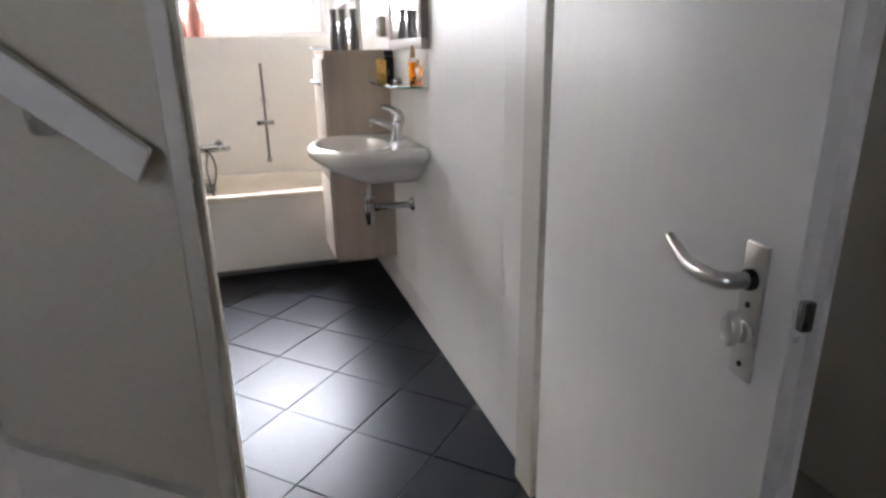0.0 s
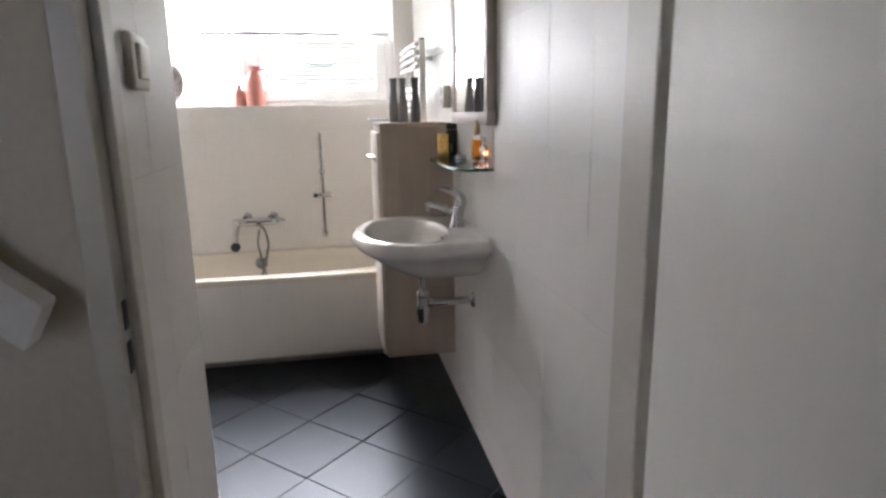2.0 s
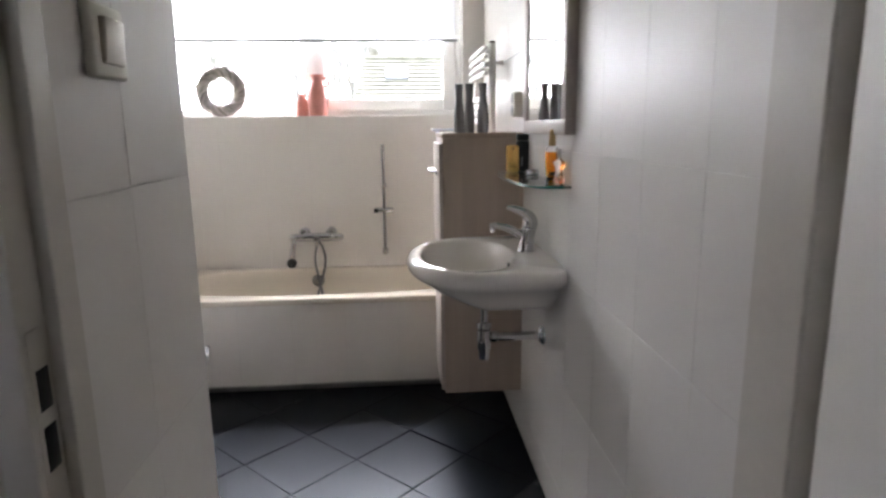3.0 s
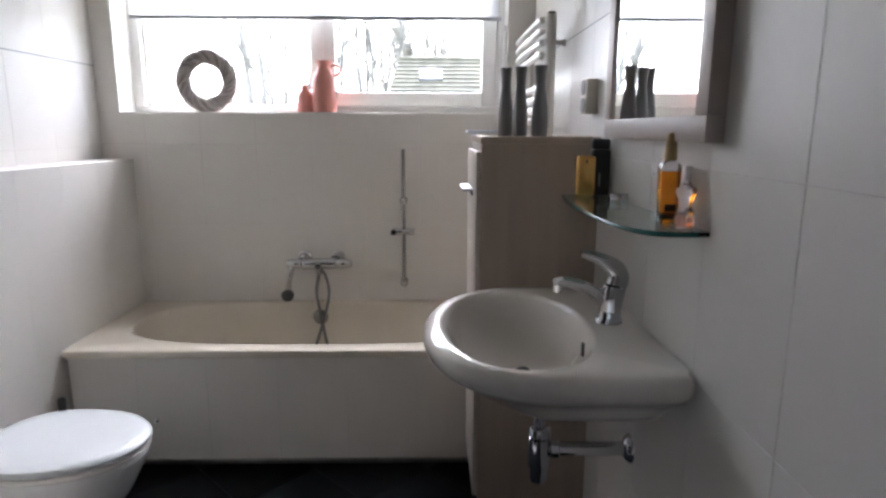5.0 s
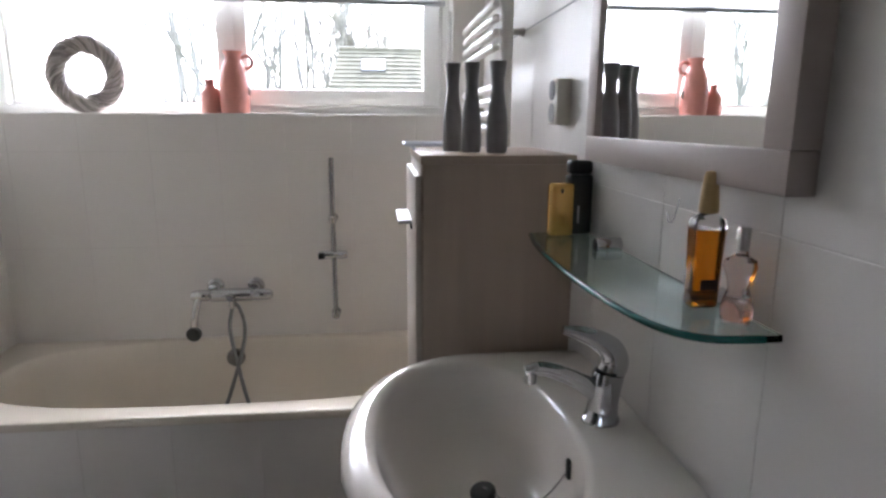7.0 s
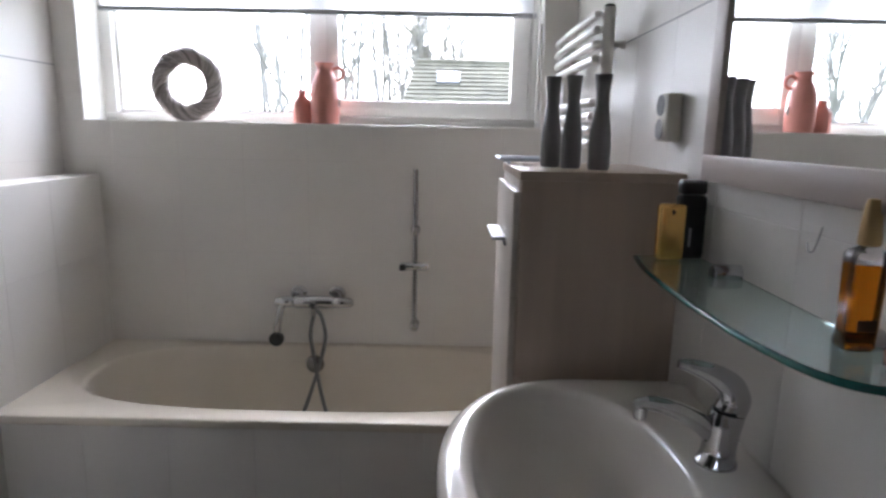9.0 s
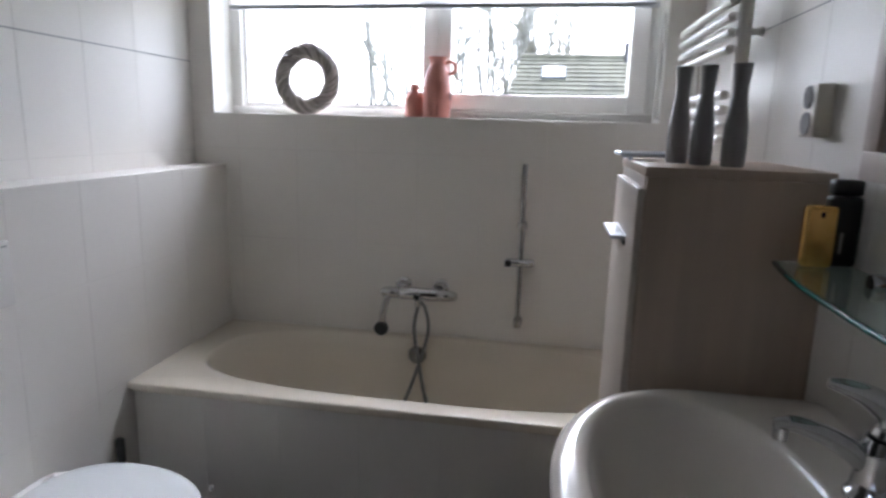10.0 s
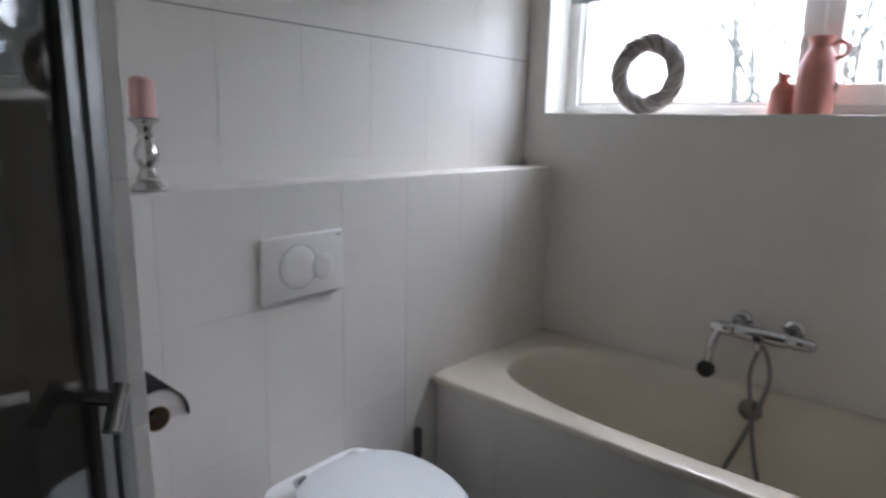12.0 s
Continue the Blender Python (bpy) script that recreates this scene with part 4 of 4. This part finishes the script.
def roll_holder():
    h = thing("toilet_roll_holder", (-1.65, -1.62, 0.79), "toilet roll under a chrome cover on the short wall", "toilet roll holder")
    wy = -1.7155
    cy, cz = wy + 0.058, 0.792
    xa, xb = -1.608, -1.500
    roll = lathe([(0.022, xa), (0.049, xa), (0.050, xa + 0.004), (0.050, xb - 0.004), (0.049, xb), (0.022, xb)], (0, cy, cz), 36, False, False, axis="x")
    part("paper_roll", roll, M_PAPER, h, "pale pinkish paper roll")
    part("core", lathe([(0.0222, xa + 0.001), (0.0222, xb - 0.001), (0.020, xb - 0.001), (0.020, xa + 0.001)], (0, cy, cz), 28, False, False, axis="x"), M_CARD, h, "brown cardboard core")
    cover = []
    for x in (xa - 0.006, xb + 0.006):
        cover.append([(x, cy + 0.0535 * math.cos(a), cz + 0.0535 * math.sin(a)) for a in np.linspace(radians(-8), radians(180), 24)])
    bm = loft(cover, close=False)
    bmesh.ops.solidify(bm, geom=bm.faces[:], thickness=0.004)
    part("cover", bm, M_DARKMETAL, h, "dark curved metal cover")
    part("rod", tube([(xa - 0.01, cy, cz), (xb - 0.012, cy, cz)], 0.005, 10), M_CHROME, h)
    part("back_plate", box(xa - 0.006, xb + 0.006, wy + 0.0005, wy + 0.006, cz - 0.01, cz + 0.056, 0.001), M_CHROME, h)


roll_holder()


def toilet_brush():
    b = thing("toilet_brush", (-1.70, -0.80, 0), "black toilet brush in a dark holder beside the bath", "toilet brush")
    part("holder", lathe([(0.038, 0.0), (0.042, 0.004), (0.040, 0.17), (0.042, 0.178), (0.036, 0.178), (0.034, 0.02)], (-1.705, -0.80, 0), 26), M_BLACK, b, "black cup")
    part("handle", lathe([(0.006, 0.03), (0.006, 0.26), (0.0125, 0.27), (0.0135, 0.365), (0.009, 0.372)], (-1.702, -0.80, 0), 14), M_BLACK, b, "black stick handle")


toilet_brush()


def candle_holder():
    c = thing("candle_holder", (-1.835, -1.505, LEDGE_Z), "turned silver candle holder with a pink candle", "candle holder")
    x, y, z = -1.822, -1.506, LEDGE_Z
    prof = [(0.028, 0), (0.029, 0.006), (0.024, 0.012), (0.016, 0.022), (0.018, 0.028), (0.014, 0.034), (0.011, 0.045), (0.016, 0.058), (0.0195, 0.075), (0.016, 0.092), (0.010, 0.105), (0.013, 0.114), (0.0095, 0.122), (0.013, 0.134), (0.021, 0.142), (0.024, 0.147), (0.022, 0.150)]
    part("stem", lathe([(r, z + h) for r, h in [(1.3 * a, b) for a, b in prof]], (x, y, 0), 30), M_SILVER, c, "turned silver stem")
    part("candle", lathe([(0.025, z + 0.150), (0.025, z + 0.210), (0.023, z + 0.224), (0.014, z + 0.231), (0.002, z + 0.228)], (x, y, 0), 26), M_CANDLE, c, "pink pillar candle")


candle_holder()


# ---- light switch ----
def light_switch():
    s = thing("light_switch", (PART_X, -2.707, 1.375), "cream rocker light switch on the tiled partition", "switch")
    part("surround", box(PART_X + 0.0003, PART_X + 0.013, -2.744, -2.660, 1.334, 1.417, 0.005, 3), M_SWITCH, s)
    rocker = box(-0.005, 0.005, -0.025, 0.025, -0.026, 0.026, 0.003, 3)
    bmesh.ops.transform(rocker, matrix=pose(PART_X + 0.0145, -2.702, 1.3755, 0, 4, 0), verts=rocker.verts[:])
    part("rocker", rocker, M_SWITCH, s)


light_switch()


# ---- things on the window sill ----
def jug(name, x, y, r, h, handle, label):
    j = thing(name, (x, y, WIN_B), label, "jug", "pink jugs on the sill")
    z = WIN_B
    if handle > 0.03:
        prof = [(0.86, 0), (0.95, 0.02), (1.0, 0.2), (1.0, 0.45), (0.93, 0.62), (0.76, 0.76), (0.57, 0.84), (0.52, 0.88), (0.54, 0.93), (0.66, 0.985), (0.69, 1.0), (0.60, 0.995), (0.44, 0.9), (0.4, 0.8)]
    else:
        prof = [(0.9, 0), (1.0, 0.03), (1.0, 0.54), (0.93, 0.63), (0.72, 0.73), (0.48, 0.80), (0.42, 0.85), (0.44, 0.94), (0.49, 1.0), (0.38, 0.99), (0.33, 0.85)]
    part("body", lathe([(r * a, z + h * b) for a, b in prof], (x, y, 0), 36), M_PINK, j)
    zc = z + h * (0.83 if handle > 0.03 else 0.80)
    hx = x + r * 0.62 + handle * 0.42
    pts = [(hx + handle * 0.55 * math.cos(a), y, zc + handle * 0.6 * math.sin(a)) for a in np.linspace(radians(150), radians(-150), 18)]
    part("handle", tube(pts, handle * 0.17, 12), M_PINK, j, "ring handle")
    if handle > 0.03:
        part("string", tube([(hx - 0.004, y - 0.006, zc - 0.02), (hx - 0.002, y - 0.012, zc - 0.06), (hx + 0.002, y - 0.012, zc - 0.085)], 0.001, 5), M_TWIG, j)
        part("tag", prism([(hx + 0.002 + 0.011 * math.cos(a), zc - 0.105 + 0.017 * math.sin(a)) for a in np.linspace(0, 2 * math.pi, 20, False)], y - 0.014, y - 0.011, axis="y"), M_STEEL, j, "small hanging oval tag")


jug("large_jug", -0.924, 0.068, 0.0535, 0.223, 0.038, "tall salmon pink ceramic jug with ring handle")
jug("small_jug", -1.017, 0.088, 0.0355, 0.124, 0.020, "small salmon pink ceramic jug on the sill")


def wreath():
    rnd = random.Random(5)
    w = thing("wicker_wreath", (-1.468, 0.09, WIN_B), "grey woven willow wreath leaning at the window", "wreath")
    cx, cz, R, rr = -1.452, WIN_B + 0.1375, 0.1040, 0.0300
    for k in range(170):
        ph, turns = rnd.uniform(0, 2 * math.pi), rnd.choice((3, 3, 4, 4))
        a0, span = rnd.uniform(0, 2 * math.pi), rnd.uniform(1.8, 4.2)
        rad = rr * (rnd.uniform(0.35, 0.95) if k % 3 == 0 else rnd.uniform(0.88, 1.06))
        pts = []
        steps = int(span * 10)
        for i in range(steps):
            a = a0 + span * i / (steps - 1)
            q = ph + turns * a
            R2 = R + rad * math.cos(q) + 0.0025 * math.sin(5 * a + k)
            pts.append((cx + R2 * math.cos(a), 0.085 + rad * 0.8 * math.sin(q), cz + R2 * math.sin(a)))
        thick = rnd.uniform(0.0020, 0.0038)
        part("withy", tube(pts, [thick * (0.4 + 0.6 * min(1, 6 * min(i, steps - 1 - i) / steps)) for i in range(steps)], 5), M_TWIG, w)


wreath()


# ---- shower corner ----
def shower_door():
    s = thing("shower_door", (-1.16, -2.08, 0), "smoked glass shower door in a grey metal frame", "shower door")
    a, b = Vector((-1.384, -1.757, 0)), Vector((PART_X - 0.045, PART_END + 0.012, 0))
    length = (b - a).length
    turn = Matrix.Translation(a) @ Matrix.Rotation(math.atan2(b.y - a.y, b.x - a.x), 4, "Z")

    def bar(name, x0, x1, y0, y1, z0, z1, mat, lab="", bev=0.003, smooth=True):
        bm = box(x0, x1, y0, y1, z0, z1, bev)
        bmesh.ops.transform(bm, matrix=turn, verts=bm.verts[:])
        return part(name, bm, mat, s, lab, smooth)
    grey = material("anodised_grey", (0.20, 0.20, 0.195), 0.4, 0.5)
    bar("wall_profile", 0.0, 0.034, -0.02, 0.02, 0.045, 1.96, grey)
    bar("wall_profile", length - 0.034, length, -0.02, 0.02, 0.045, 1.96, grey)
    bar("door_stile", 0.036, 0.062, -0.014, 0.014, 0.06, 1.95, grey)
    bar("door_stile", length - 0.062, length - 0.036, -0.014, 0.014, 0.06, 1.95, grey)
    bar("top_rail", 0.0, length, -0.018, 0.018, 1.961, 2.0, grey)
    bar("threshold", 0.0, length, -0.03, 0.03, 0.0, 0.044, M_PVC)
    bar("glass", 0.060, length - 0.060, -0.003, 0.003, 0.062, 1.948, M_SMOKE, "smoked glass", 0.0, False)
    hb = tube([turn @ Vector((0.066, 0.004, 0.935)), turn @ Vector((0.066, 0.045, 0.935))], 0.011, 14)
    tube([turn @ Vector((0.058, 0.045, 0.950)), turn @ Vector((0.098, 0.052, 0.905))], 0.011, 14, bm=hb)
    part("handle", hb, M_CHROME, s, "chrome door handle")


shower_door()

# ---- landing: stair, rail, newel ----
st = thing("staircase", (-1.6, -3.3, 0), "white painted stair rising along the landing wall", "staircase")
for i in range(6):
    x1 = -0.98 - 0.21 * i
    z = 0.185 * (i + 1)
    part("riser", box(x1 - 0.018, x1, -3.69, DOOR_OUT - 0.031, z - 0.185, z - 0.035, 0.001), M_PAINT, st)
    part("tread", box(x1 - 0.23, x1 + 0.02, -3.69, DOOR_OUT - 0.031, z - 0.0345, z, 0.008), M_PAINT, st)
string = prism([(-0.88, 0.0), (-0.88, 0.315), (-1.18, 0.518), (-2.30, 1.54), (-2.30, 1.17), (-0.96, 0.0)], DOOR_OUT - 0.03, DOOR_OUT - 0.001, axis="y")
part("string_board", string, M_PAINT, st)

hr = thing("handrail", (-0.98, -2.99, 1.1), "white painted sloping stair handrail on steel brackets", "handrail")
d = Vector((-0.177, 0, 0.161)).normalized()
up = Vector((-d.z, 0, d.x)) * -1
p0 = Vector((-0.884, -2.990, 1.064))
pr = []
for k in (0, 1.75):
    c = p0 + d * k
    pr.append([c + up * su * 0.030 + Vector((0, sy * 0.021, 0)) + (Vector((0.012, 0, -0.010)) * (1 if su < 0 and k == 0 else 0)) for su, sy in ((-1, -1), (-1, 1), (1, 1), (1, -1))])
rail_bm = loft(pr)
bmesh.ops.bevel(rail_bm, geom=rail_bm.edges[:], offset=0.006, segments=2, profile=0.5, affect="EDGES")
part("rail", rail_bm, M_PAINT, hr)
for k in (0.20, 1.4):
    c = p0 + d * k
    part("bracket", tube([(c.x, DOOR_OUT - 0.004, c.z - 0.062), (c.x, -2.975, c.z - 0.062), (c.x, -2.990, c.z - 0.045), (c.x, -2.990, c.z - 0.02)], [0.019, 0.018, 0.014, 0.012], 16), M_STEEL, hr, "stout grey rail bracket")
    part("rosette", lathe([(0.024, DOOR_OUT - 0.001), (0.024, DOOR_OUT - 0.008), (0.018, DOOR_OUT - 0.012)], (c.x, 0, c.z - 0.062), 22, axis="y"), M_STEEL, hr)

nw = box(-0.985, -0.895, -3.785, -3.700, 0.0, 1.16, 0.006)
tagged(part("newel_post", nw, M_PAINT), "white painted square newel post", "newel post")

# ---- outside ----
ground = structure("ground", box(-400, 400, 0.6, 900, -3.4, -3.1), M_GRASS, "distant grassy ground below the window", "ground")


def house():
    h = thing("house", (2.2, 24, -3.1), "neighbouring house with a mossy tiled roof and skylight", "house")
    x0, x1, yr, ye, zr, ze = -1.90, 6.5, 25.0, 20.2, 4.25, 0.1
    part("wall", box(x0 + 0.3, x1 - 0.3, ye + 0.5, 29.4, -3.1, ze + 0.3), M_BRICK, h)
    gab = prism([(ye + 0.5, ze + 0.3), (29.4, ze + 0.3), (yr, zr - 0.25)], x0 + 0.3, x0 + 0.5, axis="x")
    part("gable", gab, M_BRICK, h)
    sl = Vector((0, yr - ye, zr - ze))
    part("roof_underlay", loft([[(x, ye, ze - 0.06), (x, yr, zr - 0.06), (x, yr + 4.8, ze - 0.06), (x, yr + 4.8, ze - 0.2), (x, yr, zr - 0.2), (x, ye, ze - 0.2)] for x in (x0, x1)]), M_ROOF, h)
    rows, rag = bmesh.new(), random.Random(3)
    n, nrm = 23, Vector((0, -sl.z, sl.y)).normalized()
    for i in range(n):
        a, b = Vector((0, ye, ze)) + sl * (i / n), Vector((0, ye, ze)) + sl * ((i + 1.12) / n)
        cols = 28
        for k in range(cols):
            edge = x0 - 0.95 * (1 - i / n) + rag.uniform(-0.04, 0.04)
            u0 = edge + (x1 - edge) * k / cols
            u1 = edge + (x1 - edge) * (k + 0.97) / cols
            lift = 0.06 + rag.uniform(-0.012, 0.012)
            q = [Vector((u0, a.y, a.z)) + nrm * lift, Vector((u1, a.y, a.z)) + nrm * lift, Vector((u1, b.y, b.z)) + nrm * 0.005, Vector((u0, b.y, b.z)) + nrm * 0.005]
            base = [Vector((u0, a.y, a.z)), Vector((u1, a.y, a.z))]
            v = [rows.verts.new(p) for p in q + base]
            rows.faces.new((v[0], v[1], v[2], v[3]))
            rows.faces.new((v[4], v[5], v[1], v[0]))
    tiles = part("roof_tiles", rows, M_ROOF, h, "mossy grey-brown roof tiles", False)
    tiles["kind"] = "stuff"
    part("ridge", tube([(x0, yr, zr + 0.03), (x1, yr, zr + 0.03)], 0.12, 10), M_ROOF, h)
    ang = math.degrees(math.atan2(sl.z, sl.y))
    mid = Vector((-0.50, ye, ze)) + sl * 0.815
    sk = box(-0.50, 0.50, -0.37, 0.40, 0.03, 0.14, 0.01)
    bmesh.ops.transform(sk, matrix=Matrix.Translation(mid) @ pose(0, 0, 0, ang), verts=sk.verts[:])
    frame_part = part("skylight", sk, material("skylight_frame", (0.25, 0.25, 0.26), 0.5), h, "roof window frame")
    gl = box(-0.44, 0.44, -0.32, 0.28, 0.142, 0.148)
    bmesh.ops.transform(gl, matrix=Matrix.Translation(mid) @ pose(0, 0, 0, ang), verts=gl.verts[:])
    part("skylight_pane", gl, material("skylight_glass", (0.75, 0.78, 0.8), 0.05, 0.9, vary=0.02, bump=0.0), frame_part, "bright reflecting roof pane", False)
    part("chimney", box(2.34, 2.54, 24.7, 25.2, zr - 0.8, zr + 0.58, 0.03), material("dark_flue", (0.10, 0.095, 0.10), 0.8, vary=0.2), h, "dark grey chimney")


house()


def tree(x, y, height, seed, stems=4, fan=0.16, dense=1.0):
    """Several slender stems from one stool, each with side shoots and twigs."""
    rnd = random.Random(seed)
    t = thing("tree", (x, y, -3.1), "bare winter tree with several slender grey stems", "tree", "bare trees")
    wood, twigs = bmesh.new(), bmesh.new()

    def limb(p, d, r0, r1, length, n, wobble, bm, sides):
        pts, rad = [p], [r0]
        for i in range(n):
            d = (d + Vector((rnd.uniform(-1, 1), rnd.uniform(-1, 1), rnd.uniform(-0.4, 0.7))) * wobble).normalized()
            p = p + d * length / n
            pts.append(p)
            rad.append(r0 + (r1 - r0) * (i + 1) / n)
        tube(pts, rad, sides, bm=bm, caps=False)
        return pts, rad

    def aside(d, spread):
        a = rnd.uniform(0, 2 * math.pi)
        return (d + Vector((math.cos(a), 0.7 * math.sin(a), rnd.uniform(0.0, 0.35))) * spread).normalized()

    base = Vector((x, y, -3.1))
    limb(base, Vector((0, 0, 1)), 0.24, 0.20, 1.4, 3, 0.03, wood, 7)
    for k in range(stems):
        a = 2 * math.pi * (k + rnd.uniform(-0.3, 0.3)) / stems
        d = Vector((fan * math.cos(a), 0.6 * fan * math.sin(a), 1)).normalized()
        tall = height * rnd.uniform(0.78, 1.05)
        pts, rad = limb(base + Vector((0, 0, 1.3)), d, rnd.uniform(0.095, 0.125), 0.040, tall, 14, 0.11, wood, 6)
        for i in range(5, 14):
            for _ in range(rnd.choice((0, 1, 1, 2)) if dense < 1.2 else rnd.choice((1, 2, 2))):
                up = (pts[i] - pts[i - 1]).normalized()
                size = rnd.uniform(1.1, 2.4) * (1.25 - i / 20)
                q, qr = limb(pts[i], aside(up, 0.55), max(0.040, rad[i] * 0.62), 0.026, size, 5, 0.14, wood, 5)
                for j in range(1, 6):
                    for _ in range(int(rnd.uniform(0.6, 2.2) * dense)):
                        limb(q[j], aside((q[j] - q[j - 1]).normalized(), 0.7), 0.022, 0.014, rnd.uniform(0.35, 0.95), 3, 0.16, twigs, 3)
    part("trunk", wood, M_BARK, t, smooth=False)
    part("crown", twigs, M_TWIGS, t, "fine bare twigs", False)


for x, y, hgt, seed, stems, fan, dense in ((-9.0, 26.0, 9.0, 90, 2, 0.10, 0.7), (-7.4, 24.0, 11.0, 7, 4, 0.30, 0.7), (-5.9, 24.5, 11.5, 115, 3, 0.24, 0.8), (-4.3, 25.0, 11.5, 12, 4, 0.30, 1.1), (-3.3, 27.5, 12.0, 21, 4, 0.28, 1.3),
                                           (-1.9, 29.5, 11.5, 61, 5, 0.18, 1.8), (-0.4, 31.0, 10.8, 72, 5, 0.18, 1.7), (-17.5, 26.0, 11.0, 33, 5, 0.17, 1.2)):
    tree(x, y, hgt, seed, stems, fan, dense)

# ---- tiles of walls and floor ----
zmarks = ROWS_Z
tile_wall(wall_right, (0, 0, 0), (0, -1, 0), (-1, 0, 0), spans(0.0, 2.742, [0.245 + 0.2555 * k for k in range(-1, 11)]), zmarks)


def back_tiles():
    u_all = spans(0.0, -ROOM_L, [0.011 + 0.2425 * k for k in range(0, 9)])
    low = [z for z in zmarks if z < WIN_B - 0.05] + [WIN_B - 0.004]
    tile_wall(wall_back, (0, 0, 0), (-1, 0, 0), (0, -1, 0), u_all, low)
    high = [WIN_B - 0.004, 1.553, 1.91, WIN_T]
    tile_wall(wall_back, (0, 0, 0), (-1, 0, 0), (0, -1, 0), [0.0, -WIN_R], high)
    tile_wall(wall_back, (0, 0, 0), (-1, 0, 0), (0, -1, 0), [-WIN_L, -ROOM_L], high)
    tile_wall(wall_back, (0, 0, 0), (-1, 0, 0), (0, -1, 0), u_all, [WIN_T, CEIL])


back_tiles()
lm = [0.056 + 0.245 * k for k in range(0, 8)]
tile_wall(wall_left, (ROOM_L, 0, 0), (0, -1, 0), (1, 0, 0), spans(0.0, 1.715, [0.0865 + 0.2425 * k for k in range(0, 8)]), [LEDGE_Z, 1.192, 1.533, 1.89, 2.25, CEIL])
tile_wall(ledge, (LEDGE_X, 0, 0), (0, -1, 0), (1, 0, 0), spans(0.0, 1.715, lm), [0.0, 0.135, 0.490, 0.843, LEDGE_Z])
lt = spans(0.0, 1.715, lm)
for a, b in zip(lt, lt[1:]):
    put_tile(tile_mesh("ledge_tile", LEDGE_X - ROOM_L - 0.001, b - a - 0.003, M_TILE), ledge, Matrix.Translation(((ROOM_L + LEDGE_X) / 2, -(a + b) / 2, LEDGE_Z - 0.008)))
tile_wall(part_wall, (PART_X, 0, 0), (0, -1, 0), (1, 0, 0), [-PART_END, 2.660, -DOOR_IN - 0.001], zmarks)
tile_wall(part2, (-1.385, 0, 0), (0, -1, 0), (1, 0, 0), [1.716, 1.740], [0.0, 0.135, 0.492, 0.848, 1.206, 1.56, 1.92, CEIL])
tile_wall(part2, (0, -1.716, 0), (-1, 0, 0), (0, 1, 0), spans(1.393, -LEDGE_X, [1.60]), zmarks)
# window reveals
rv = box(WIN_L - 0.001, WIN_L + 0.004, 0.001, 0.150, WIN_B, WIN_T)
tagged(part("reveal_panel", rv, M_PAINT, None, "", False), "white painted window reveal", "trim", kind="structure")
rv = box(WIN_R - 0.004, WIN_R + 0.001, 0.001, 0.150, WIN_B, WIN_T)
tagged(part("reveal_panel", rv, M_PAINT, None, "", False), "white painted window reveal", "trim", kind="structure")

# diagonal floor tiles
FP = 0.305
mesh = tile_mesh("floor_tile", FP - 0.003, FP - 0.003, M_FLOOR, 0.009, 0.0015)
c0 = Vector((-0.461, -1.922, 0))
q = math.sqrt(0.5)
for i in range(-9, 10):
    for k in range(-9, 10):
        px = c0.x + FP * q * (i + 0.5) + FP * q * (k + 0.5)
        py = c0.y + FP * q * (i + 0.5) - FP * q * (k + 0.5)
        if -1.90 < px < 0.10 and -2.93 < py < -0.50:
            ob = put_tile(mesh, floor, Matrix.Translation((px, py, -0.0092 + random.uniform(-0.0003, 0.0002))) @ pose(0, 0, 0, random.uniform(-0.4, 0.4), random.uniform(-0.4, 0.4), 45))

tagged(part("joint_strip", box(-0.0006, 0.004, -1.27, -0.003, 1.5520, 1.5546), M_DARKGROUT, None, "", False), "thin grey joint line between the tiles", "trim", kind="structure")
tagged(part("joint_strip", box(ROOM_L - 0.004, ROOM_L + 0.0006, -1.69, -0.003, 1.5312, 1.5352), M_DARKGROUT, None, "", False), "thin grey joint line between the tiles", "trim", kind="structure")
